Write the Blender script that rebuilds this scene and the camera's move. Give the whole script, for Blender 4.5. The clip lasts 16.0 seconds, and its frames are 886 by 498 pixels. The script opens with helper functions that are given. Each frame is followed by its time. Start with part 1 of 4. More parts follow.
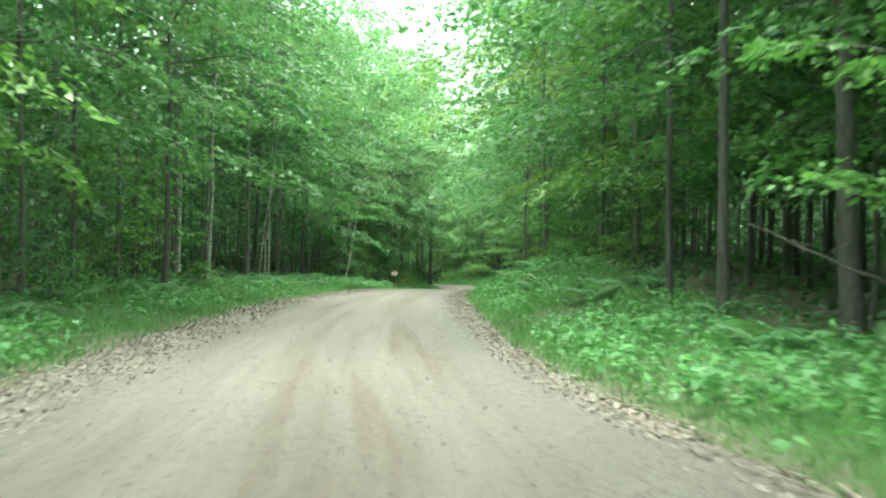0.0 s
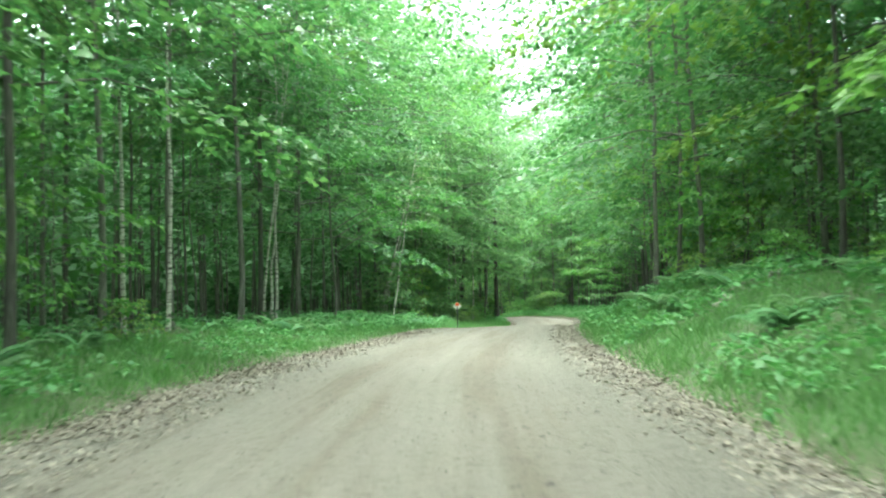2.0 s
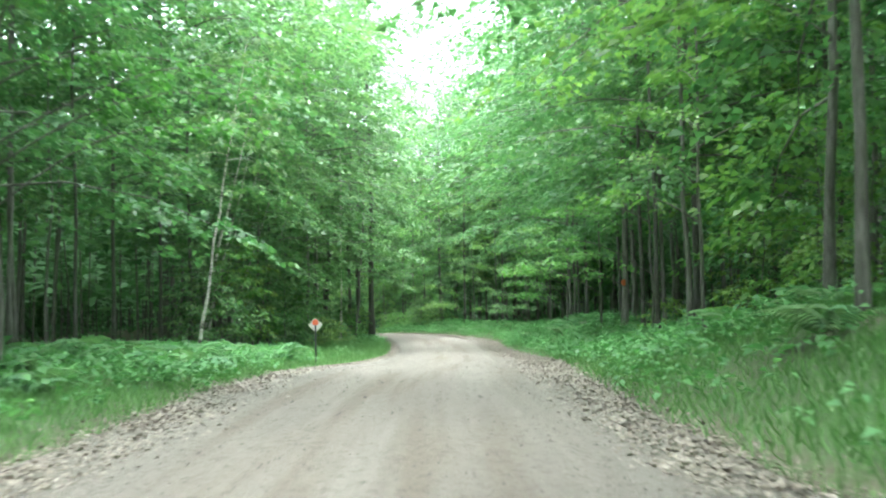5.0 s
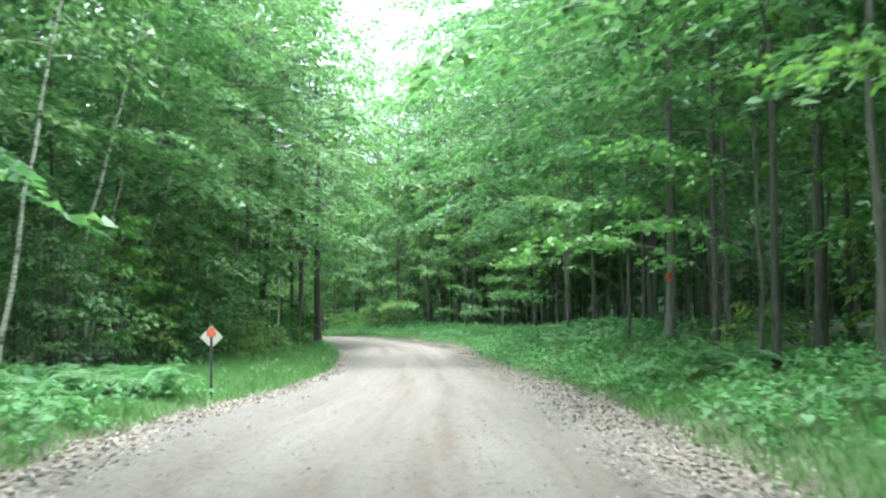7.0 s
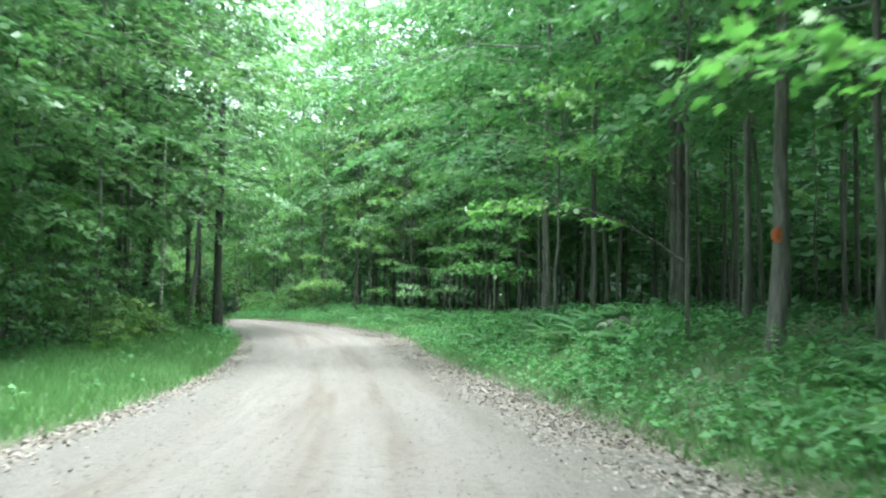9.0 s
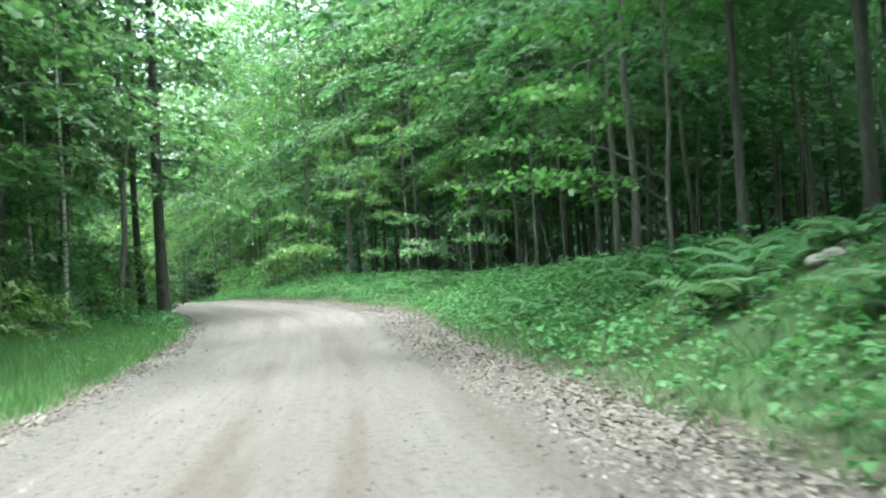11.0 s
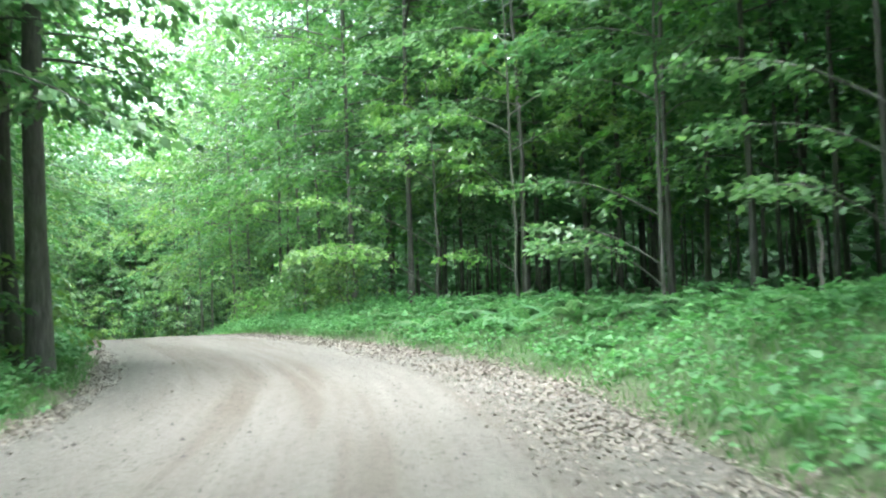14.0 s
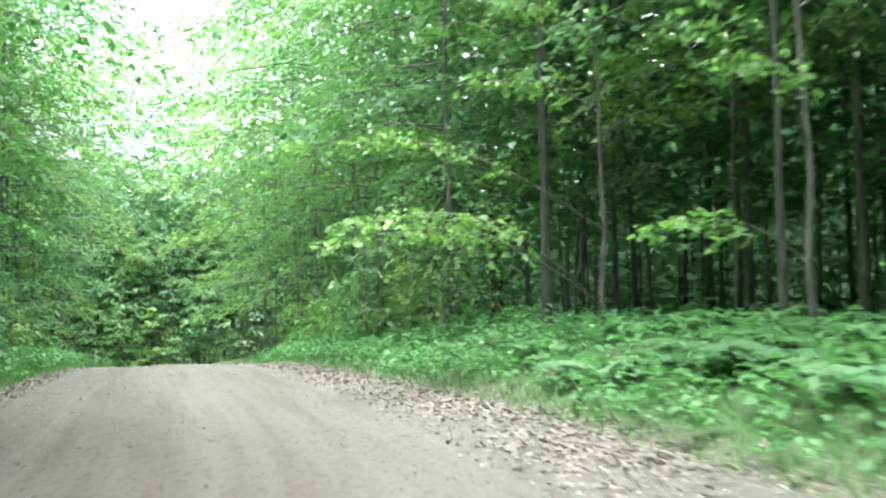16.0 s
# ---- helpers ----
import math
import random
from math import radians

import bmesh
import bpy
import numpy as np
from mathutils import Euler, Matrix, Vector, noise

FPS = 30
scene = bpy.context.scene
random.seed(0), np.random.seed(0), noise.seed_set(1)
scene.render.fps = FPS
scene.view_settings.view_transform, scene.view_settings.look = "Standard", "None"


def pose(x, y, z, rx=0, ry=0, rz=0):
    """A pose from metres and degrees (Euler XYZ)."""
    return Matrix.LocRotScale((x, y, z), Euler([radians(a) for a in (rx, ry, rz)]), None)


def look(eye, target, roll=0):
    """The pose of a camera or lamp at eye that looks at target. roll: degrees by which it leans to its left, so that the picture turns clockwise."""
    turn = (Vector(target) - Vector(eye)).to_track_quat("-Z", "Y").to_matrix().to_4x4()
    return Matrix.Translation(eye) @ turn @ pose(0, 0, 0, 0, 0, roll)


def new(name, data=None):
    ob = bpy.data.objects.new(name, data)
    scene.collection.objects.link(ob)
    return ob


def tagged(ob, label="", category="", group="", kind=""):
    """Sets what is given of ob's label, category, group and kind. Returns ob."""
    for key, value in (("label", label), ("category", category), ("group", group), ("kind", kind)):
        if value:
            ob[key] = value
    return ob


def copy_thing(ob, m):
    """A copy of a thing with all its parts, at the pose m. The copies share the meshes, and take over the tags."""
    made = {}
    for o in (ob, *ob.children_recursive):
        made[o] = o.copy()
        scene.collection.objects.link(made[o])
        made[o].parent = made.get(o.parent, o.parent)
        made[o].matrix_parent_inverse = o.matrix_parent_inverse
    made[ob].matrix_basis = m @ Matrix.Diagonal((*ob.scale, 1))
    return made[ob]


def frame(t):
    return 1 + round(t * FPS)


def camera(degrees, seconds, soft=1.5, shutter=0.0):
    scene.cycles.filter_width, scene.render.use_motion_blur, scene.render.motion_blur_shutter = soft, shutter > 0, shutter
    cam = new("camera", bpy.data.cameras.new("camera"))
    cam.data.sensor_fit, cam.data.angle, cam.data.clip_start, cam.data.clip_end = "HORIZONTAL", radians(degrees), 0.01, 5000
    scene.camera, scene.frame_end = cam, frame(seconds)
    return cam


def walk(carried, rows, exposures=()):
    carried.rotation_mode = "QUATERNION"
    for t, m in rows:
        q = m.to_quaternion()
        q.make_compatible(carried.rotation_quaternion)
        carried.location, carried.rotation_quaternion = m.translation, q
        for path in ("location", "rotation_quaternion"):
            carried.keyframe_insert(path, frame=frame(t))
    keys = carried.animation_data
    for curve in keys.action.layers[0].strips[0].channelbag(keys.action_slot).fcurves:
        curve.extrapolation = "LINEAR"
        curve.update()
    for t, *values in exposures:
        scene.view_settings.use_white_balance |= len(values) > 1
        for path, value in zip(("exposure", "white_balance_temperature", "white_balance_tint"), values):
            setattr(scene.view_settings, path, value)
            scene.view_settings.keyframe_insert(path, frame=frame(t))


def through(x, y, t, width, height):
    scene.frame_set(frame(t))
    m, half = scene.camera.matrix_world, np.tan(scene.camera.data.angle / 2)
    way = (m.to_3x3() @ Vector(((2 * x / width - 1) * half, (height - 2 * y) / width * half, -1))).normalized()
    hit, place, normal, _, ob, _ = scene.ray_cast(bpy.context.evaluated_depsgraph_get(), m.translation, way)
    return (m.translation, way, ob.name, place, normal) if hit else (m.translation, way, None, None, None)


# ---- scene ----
cam = camera(42.7, 16.0, soft=2.1, shutter=0.5)
PATH = [
    (0, (0.042, -0.001, 1.612), (0.039, 1.998, 1.658), 1.0),
    (0.5, (-0.183, 4.941, 1.551), (-0.209, 6.94, 1.604), 0.0),
    (1, (-0.482, 9.825, 1.538), (-0.546, 11.823, 1.604), -0.7),
    (1.5, (-0.818, 14.498, 1.569), (-0.915, 16.493, 1.652), -1.2),
    (2, (-1.196, 19.115, 1.61), (-1.293, 21.11, 1.713), -1.6),
    (2.5, (-1.544, 23.671, 1.662), (-1.622, 25.666, 1.779), -2.0),
    (3, (-1.768, 28.179, 1.708), (-1.804, 30.175, 1.836), -1.9),
    (3.5, (-1.921, 32.538, 1.802), (-1.898, 34.534, 1.927), -1.9),
    (4, (-1.983, 36.729, 1.85), (-1.906, 38.724, 1.968), -2.3),
    (6.3, (-1.547, 52.871, 2.025), (-1.356, 54.858, 2.141), -0.3),
    (6.5, (-1.475, 54.213, 2.051), (-1.278, 56.2, 2.168), -0.5),
    (7, (-1.31, 57.508, 2.11), (-1.094, 59.494, 2.222), -0.6),
    (7.5, (-1.111, 60.802, 2.121), (-0.88, 62.785, 2.228), -0.1),
    (8, (-0.833, 64.071, 2.109), (-0.569, 66.05, 2.212), 0.3),
    (8.5, (-0.505, 67.346, 2.068), (-0.2, 69.32, 2.161), 0.6),
    (9, (-0.133, 70.586, 1.986), (0.207, 72.555, 2.07), 0.6),
    (9.2, (0.04, 71.932, 1.974), (0.39, 73.899, 2.05), 0.3),
    (11.3, (1.882, 85.749, 1.487), (2.21, 87.721, 1.515), -3.7),
    (11.5, (2.02, 87.119, 1.453), (2.335, 89.094, 1.486), -3.4),
    (12, (2.3, 90.59, 1.416), (2.588, 92.568, 1.467), -2.7),
    (12.5, (2.531, 93.868, 1.373), (2.794, 95.849, 1.434), -2.3),
    (13, (2.731, 97.258, 1.347), (2.979, 99.241, 1.420), -2.2),
    (13.5, (2.939, 100.699, 1.365), (3.184, 102.682, 1.444), -2.5),
    (14, (3.131, 104.258, 1.330), (3.375, 106.24, 1.418), -2.4),
    (14.5, (3.326, 107.672, 1.334), (3.564, 109.655, 1.429), -2.6),
    (15, (3.483, 111.221, 1.306), (3.691, 113.207, 1.411), -2.2),
    (15.5, (3.544, 114.738, 1.317), (3.702, 116.727, 1.433), -1.7),
    (16, (3.519, 118.41, 1.321), (3.605, 120.403, 1.450), -1.3),
]
walk(cam, [(t, look(eye, target, roll)) for t, eye, target, roll in PATH], exposures=[(0, 3.06, 6500, -10), (1.5, 3.2, 6400, -12), (4, 3.37, 6150, -3), (7, 3.46, 5850, 6), (8.5, 3.5, 5750, 2), (12, 3.54, 5850, 5), (14.5, 3.72, 5900, 5), (16, 3.76, 6000, 8)])

# ---- world, sun, exposure ----
world = bpy.data.worlds.new("world")
scene.world = world
world.use_nodes = True
wn, wl = world.node_tree.nodes, world.node_tree.links
SUN_UP, SUN_ROUND = radians(79), radians(196)
sky = wn.new("ShaderNodeTexSky")
sky.sky_type, sky.sun_disc = "NISHITA", False
sky.sun_elevation, sky.sun_rotation = SUN_UP, SUN_ROUND
sky.air_density, sky.dust_density, sky.ozone_density = 1.0, 4.0, 1.0
pale = wn.new("ShaderNodeHueSaturation")
pale.inputs["Saturation"].default_value = 0.25
wl.new(sky.outputs[0], pale.inputs["Color"])
wl.new(pale.outputs[0], wn["Background"].inputs["Color"])
wn["Background"].inputs["Strength"].default_value = 0.15

sun = new("sun", bpy.data.lights.new("sun", "SUN"))
sun.data.energy, sun.data.angle, sun.data.color = 1.2, radians(40), (1.0, 0.97, 0.9)
sun.matrix_world = look((0, 0, 60), (-10 * math.sin(SUN_ROUND), -10 * math.cos(SUN_ROUND), 60 - 10 * math.tan(SUN_UP)))


# ---- materials ----
def shader(name):
    m = bpy.data.materials.new(name)
    m.use_nodes = True
    nt = m.node_tree
    return m, nt.nodes, nt.links, nt.nodes["Principled BSDF"]


def noise_node(n, l, scale, detail=3.0, vec=None, rough=0.55):
    k = n.new("ShaderNodeTexNoise")
    k.inputs["Scale"].default_value, k.inputs["Detail"].default_value = scale, detail
    k.inputs["Roughness"].default_value = rough
    if vec is not None:
        l.new(vec, k.inputs["Vector"])
    return k.outputs["Fac"]


def ramp(n, l, fac, *stops):
    r = n.new("ShaderNodeValToRGB")
    e = r.color_ramp.elements
    while len(e) < len(stops):
        e.new(0.5)
    for k, (p, c) in zip(e, stops):
        k.position, k.color = p, (*c, 1)
    l.new(fac, r.inputs[0])
    return r.outputs[0]


def mix(n, l, fac, a, b, mode="MIX"):
    m = n.new("ShaderNodeMix")
    m.data_type, m.blend_type = "RGBA", mode
    for sock, v in ((m.inputs[0], fac), (m.inputs[6], a), (m.inputs[7], b)):
        if isinstance(v, (int, float)):
            sock.default_value = v
        elif isinstance(v, tuple):
            sock.default_value = (*v, 1)
        else:
            l.new(v, sock)
    return m.outputs[2]


def bump(n, l, height, strength, distance, out):
    b = n.new("ShaderNodeBump")
    b.inputs["Strength"].default_value, b.inputs["Distance"].default_value = strength, distance
    l.new(height, b.inputs["Height"])
    l.new(b.outputs[0], out.inputs["Normal"])


def leaf_material(name, dark, mid, light, through, rough=0.5, patch=0.35):
    """Green blades: colour by leaf and by patch, with light passing through."""
    m, n, l, p = shader(name)
    geo, place = n.new("ShaderNodeNewGeometry"), n.new("ShaderNodeObjectInfo")
    tone = ramp(n, l, geo.outputs["Random Per Island"], (0.0, dark), (0.5, mid), (1.0, light))
    broad = noise_node(n, l, 0.45, 2, geo.outputs["Position"])
    tone = mix(n, l, mix_fac(n, l, broad, patch), tone, light)
    shift = n.new("ShaderNodeHueSaturation")
    hue = n.new("ShaderNodeMapRange")
    hue.inputs[3].default_value, hue.inputs[4].default_value = 0.462, 0.516
    l.new(place.outputs["Random"], hue.inputs[0])
    l.new(hue.outputs[0], shift.inputs["Hue"])
    l.new(tone, shift.inputs["Color"])
    l.new(shift.outputs[0], p.inputs["Base Color"])
    p.inputs["Roughness"].default_value = rough
    p.inputs["Specular IOR Level"].default_value = 0.5
    t = n.new("ShaderNodeBsdfTranslucent")
    warm = mix(n, l, 1.0, shift.outputs[0], (1.1, 1.3, 0.8), "MULTIPLY")
    l.new(warm, t.inputs["Color"])
    s = n.new("ShaderNodeMixShader")
    s.inputs[0].default_value = through
    l.new(p.outputs[0], s.inputs[1])
    l.new(t.outputs[0], s.inputs[2])
    l.new(s.outputs[0], n["Material Output"].inputs[0])
    return m


def mix_fac(n, l, fac, amount):
    r = n.new("ShaderNodeMapRange")
    r.inputs[1].default_value, r.inputs[2].default_value = 0.4, 0.7
    r.inputs[3].default_value, r.inputs[4].default_value = 0.0, amount
    l.new(fac, r.inputs[0])
    return r.outputs[0]


LEAF = leaf_material("forest_leaf", (0.071, 0.164, 0.078), (0.092, 0.210, 0.097), (0.150, 0.275, 0.117), 0.48, 0.36)
LEAF_FRESH = leaf_material("young_leaf", (0.096, 0.208, 0.062), (0.127, 0.260, 0.075), (0.175, 0.322, 0.092), 0.48, 0.36)
GRASS = leaf_material("grass_blade", (0.078, 0.182, 0.064), (0.108, 0.23, 0.08), (0.155, 0.29, 0.102), 0.4, 0.5)
HERB = leaf_material("herb_leaf", (0.078, 0.182, 0.075), (0.106, 0.242, 0.095), (0.155, 0.307, 0.125), 0.38, 0.5)
FERN = leaf_material("fern_leaf", (0.083, 0.19, 0.092), (0.112, 0.24, 0.116), (0.168, 0.31, 0.156), 0.4, 0.45)


def bark_material(name, a, b, c, scale):
    m, n, l, p = shader(name)
    tc = n.new("ShaderNodeTexCoord")
    mp = n.new("ShaderNodeMapping")
    mp.inputs["Scale"].default_value = (scale, scale, scale * 0.16)
    l.new(tc.outputs["Object"], mp.inputs[0])
    f = noise_node(n, l, 1.0, 6, mp.outputs[0], 0.7)
    tone = ramp(n, l, f, (0.3, a), (0.5, b), (0.72, c))
    moss = noise_node(n, l, 1.3, 3, tc.outputs["Object"])
    tone = mix(n, l, mix_fac(n, l, moss, 0.5), tone, (0.07, 0.085, 0.05))
    l.new(tone, p.inputs["Base Color"])
    p.inputs["Roughness"].default_value = 0.9
    bump(n, l, f, 0.8, 0.02, p)
    return m


BARK = bark_material("grey_bark", (0.056, 0.055, 0.05), (0.13, 0.127, 0.118), (0.24, 0.235, 0.22), 14)
BARK_DARK = bark_material("dark_bark", (0.034, 0.033, 0.031), (0.08, 0.078, 0.073), (0.15, 0.147, 0.138), 18)


def birch_material():
    m, n, l, p = shader("birch_bark")
    tc = n.new("ShaderNodeTexCoord")
    mp = n.new("ShaderNodeMapping")
    mp.inputs["Scale"].default_value = (3, 3, 16)
    l.new(tc.outputs["Object"], mp.inputs[0])
    f = noise_node(n, l, 1.0, 4, mp.outputs[0], 0.6)
    big = noise_node(n, l, 0.9, 2, tc.outputs["Object"])
    tone = ramp(n, l, f, (0.38, (0.04, 0.038, 0.034)), (0.46, (0.36, 0.35, 0.32)), (0.7, (0.62, 0.61, 0.57)))
    tone = mix(n, l, mix_fac(n, l, big, 0.5), tone, (0.22, 0.2, 0.17))
    l.new(tone, p.inputs["Base Color"])
    p.inputs["Roughness"].default_value = 0.7
    bump(n, l, f, 0.3, 0.008, p)
    return m


BIRCH = birch_material()


def litter_material():
    m, n, l, p = shader("fallen_leaf")
    geo = n.new("ShaderNodeNewGeometry")
    tone = ramp(n, l, geo.outputs["Random Per Island"], (0.0, (0.09, 0.072, 0.056)), (0.3, (0.16, 0.136, 0.11)), (0.7, (0.225, 0.198, 0.168)), (1.0, (0.29, 0.262, 0.23)))
    l.new(tone, p.inputs["Base Color"])
    p.inputs["Roughness"].default_value = 0.65
    return m


LITTER = litter_material()


def ground_material():
    m, n, l, p = shader("forest_floor")
    geo = n.new("ShaderNodeNewGeometry")
    pos = geo.outputs["Position"]
    fine, mid, broad = noise_node(n, l, 22, 5, pos, 0.7), noise_node(n, l, 3.0, 4, pos), noise_node(n, l, 0.35, 2, pos)
    soil = ramp(n, l, fine, (0.3, (0.045, 0.035, 0.027)), (0.5, (0.095, 0.077, 0.06)), (0.7, (0.17, 0.142, 0.115)))
    moss = ramp(n, l, fine, (0.3, (0.04, 0.075, 0.028)), (0.7, (0.085, 0.15, 0.05)))
    tone = mix(n, l, mix_fac(n, l, mid, 0.75), soil, moss)
    tone = mix(n, l, mix_fac(n, l, broad, 0.4), tone, moss)
    cover = n.new("ShaderNodeAttribute")
    cover.attribute_name = "cover"
    turf = ramp(n, l, fine, (0.3, (0.025, 0.07, 0.018)), (0.7, (0.06, 0.16, 0.035)))
    tone = mix(n, l, cover.outputs["Fac"], tone, turf)
    l.new(tone, p.inputs["Base Color"])
    p.inputs["Roughness"].default_value = 0.95
    bump(n, l, fine, 0.7, 0.04, p)
    return m


GROUND = ground_material()


def road_material():
    """Packed sandy gravel: wheel tracks along it, loose grey stones near its rims."""
    m, n, l, p = shader("dirt_road")
    uv = n.new("ShaderNodeUVMap")
    uv.uv_map = "lane"
    geo = n.new("ShaderNodeNewGeometry")
    sep = n.new("ShaderNodeSeparateXYZ")
    l.new(uv.outputs[0], sep.inputs[0])

    def stretched(sx, sy, detail):
        mp = n.new("ShaderNodeMapping")
        mp.inputs["Scale"].default_value = (sx, sy, 1)
        l.new(uv.outputs[0], mp.inputs[0])
        return noise_node(n, l, 1.0, detail, mp.outputs[0], 0.6)

    track, streak = stretched(1.1, 0.035, 3), stretched(6.0, 0.22, 4)
    patches, grit = stretched(0.5, 0.16, 3), noise_node(n, l, 38, 6, geo.outputs["Position"], 0.85)
    tone = ramp(n, l, track, (0.4, (0.129, 0.107, 0.085)), (0.48, (0.170, 0.152, 0.132)), (0.6, (0.194, 0.179, 0.158)))
    tone = mix(n, l, mix_fac(n, l, streak, 0.5), tone, (0.121, 0.104, 0.089))
    tone = mix(n, l, mix_fac(n, l, patches, 0.45), tone, (0.159, 0.146, 0.134))
    # loose grey gravel towards the rims
    rim = n.new("ShaderNodeMath")
    rim.operation = "ABSOLUTE"
    l.new(sep.outputs[0], rim.inputs[0])
    wander = n.new("ShaderNodeMath")
    wander.operation = "ADD"
    l.new(rim.outputs[0], wander.inputs[0])
    l.new(streak, wander.inputs[1])
    band = n.new("ShaderNodeMapRange")
    band.inputs[1].default_value, band.inputs[2].default_value = 2.2, 3.1
    l.new(wander.outputs[0], band.inputs[0])
    loose = ramp(n, l, grit, (0.32, (0.085, 0.077, 0.066)), (0.5, (0.153, 0.141, 0.125)), (0.68, (0.230, 0.214, 0.191)))
    tone = mix(n, l, band.outputs[0], tone, loose)
    tone = mix(n, l, 0.75, tone, ramp(n, l, grit, (0.36, (0.42, 0.4, 0.38)), (0.5, (0.95, 0.95, 0.95)), (0.66, (1.25, 1.25, 1.25))), "MULTIPLY")
    clods = noise_node(n, l, 9.0, 4, geo.outputs["Position"], 0.7)
    tone = mix(n, l, 0.7, tone, ramp(n, l, clods, (0.34, (0.5, 0.47, 0.43)), (0.46, (1.0, 1.0, 1.0)), (0.7, (1.12, 1.12, 1.12))), "MULTIPLY")
    l.new(tone, p.inputs["Base Color"])
    p.inputs["Roughness"].default_value = 0.92
    lumps = noise_node(n, l, 20, 5, geo.outputs["Position"], 0.75)
    relief = mix(n, l, 0.5, grit, lumps)
    bump(n, l, relief, 1.0, 0.045, p)
    return m


ROAD = road_material()


def plain_material(name, colour, rough, spread=0.25, scale=30):
    m, n, l, p = shader(name)
    tc = n.new("ShaderNodeTexCoord")
    f = noise_node(n, l, scale, 4, tc.outputs["Object"])
    low = tuple(c * (1 - spread) for c in colour)
    l.new(ramp(n, l, f, (0.35, low), (0.65, colour)), p.inputs["Base Color"])
    p.inputs["Roughness"].default_value = rough
    return m


PEBBLE = plain_material("grey_pebble", (0.13, 0.12, 0.105), 0.9, 0.65, 3)
STONE = plain_material("pale_stone", (0.38, 0.36, 0.33), 0.85, 0.5, 9)
SIGN_WHITE = plain_material("weathered_white_paint", (0.45, 0.46, 0.42), 0.5, 0.2, 14)
SIGN_ORANGE = plain_material("faded_orange_paint", (0.5, 0.11, 0.045), 0.55, 0.2, 20)
POST = plain_material("dark_steel", (0.035, 0.04, 0.04), 0.6, 0.4, 12)
BLAZE = plain_material("orange_blaze_paint", (0.5, 0.11, 0.035), 0.7, 0.35, 16)
# forest leaf in darker greens, with the wood's inner shade in the colour
SHADED_LEAF = leaf_material("shaded_wood_leaf", (0.05, 0.125, 0.058), (0.066, 0.16, 0.072), (0.09, 0.2, 0.085), 0.35)


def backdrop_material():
    m, n, l, p = shader("shaded_depth")
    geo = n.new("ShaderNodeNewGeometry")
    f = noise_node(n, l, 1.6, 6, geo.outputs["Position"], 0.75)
    # near-black greens: the deep wood's shade is put into the colour
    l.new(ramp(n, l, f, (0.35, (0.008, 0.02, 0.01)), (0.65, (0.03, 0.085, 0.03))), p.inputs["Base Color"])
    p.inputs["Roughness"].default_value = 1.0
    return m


BACK = backdrop_material()

# ---- plan: the road's two rims, its height and its banks, along y ----
RIM_Y = [-60, 0, 8, 14, 20, 30, 38, 46, 55, 62, 68, 75, 80, 86, 92, 100, 110, 116, 120, 125, 130, 135, 140, 146, 152, 165, 175, 185, 200]
RIM_L = [-6.0, -4.7, -4.8, -5.1, -5.6, -5.9, -6.1, -5.6, -4.8, -4.4, -4.1, -3.8, -3.2, -2.4, -1.7, -0.9, -0.5, -0.3, -0.2, -0.6, -1.4, -2.5, -3.5, -4.6, -5.6, -8.0, -10.5, -13.2, -18]
RIM_R = [2.2, 3.0, 2.6, 1.75, 1.3, 1.05, 0.95, 0.95, 1.15, 1.7, 2.4, 3.5, 4.2, 4.7, 5.2, 5.6, 6.1, 6.6, 6.8, 6.3, 5.2, 4.0, 2.8, 1.4, 0.1, -2.4, -5.0, -7.7, -12.5]
HIGH_Y = [-60, 0, 5, 10, 15, 19, 24, 28, 32, 37, 45, 53, 58, 62, 66, 70, 75, 80, 86, 92, 100, 106, 112, 118, 124, 130, 136, 142, 150, 160, 200]
HIGH_Z = [0.25, 0.25, 0.2, 0.19, 0.21, 0.26, 0.31, 0.36, 0.42, 0.5, 0.58, 0.67, 0.74, 0.75, 0.73, 0.65, 0.5, 0.35, 0.18, 0.05, -0.05, -0.08, -0.09, -0.02, 0.13, 0.25, 0.32, 0.33, 0.28, -0.06, -2.06]
BANK_Y = [-60, 0, 22, 32, 42, 57, 66, 76, 86, 94, 104, 114, 126, 140, 160, 200]
BANK_R = [0.3, 0.15, 0.4, 1.15, 1.5, 1.35, 0.6, 0.45, 0.7, 1.6, 1.25, 1.0, 0.6, 0.6, 0.7, 0.8]
BANK_L = [0.4, 0.4, 0.45, 0.45, 0.4, 0.4, 0.35, 0.35, 0.3, 0.2, 0.2, 0.25, 0.5, 0.7, 0.7, 0.7]


# smoothed tables of the plan, every half metre
TAB = np.arange(-60, 201, 0.5)


def smoothed(ys, vs, reach):
    k = np.exp(-0.5 * (np.arange(-reach * 3, reach * 3 + 0.5, 0.5) / reach) ** 2)
    v = np.interp(np.r_[TAB[0] - np.arange(reach * 6, 0, -1) / 2, TAB, TAB[-1] + np.arange(1, reach * 6 + 1) / 2], ys, vs)
    return np.convolve(v, k / k.sum(), "valid")


S_L, S_R, S_Z = smoothed(RIM_Y, RIM_L, 2), smoothed(RIM_Y, RIM_R, 2), smoothed(HIGH_Y, HIGH_Z, 3)
S_BR, S_BL = smoothed(BANK_Y, BANK_R, 4), smoothed(BANK_Y, BANK_L, 4)


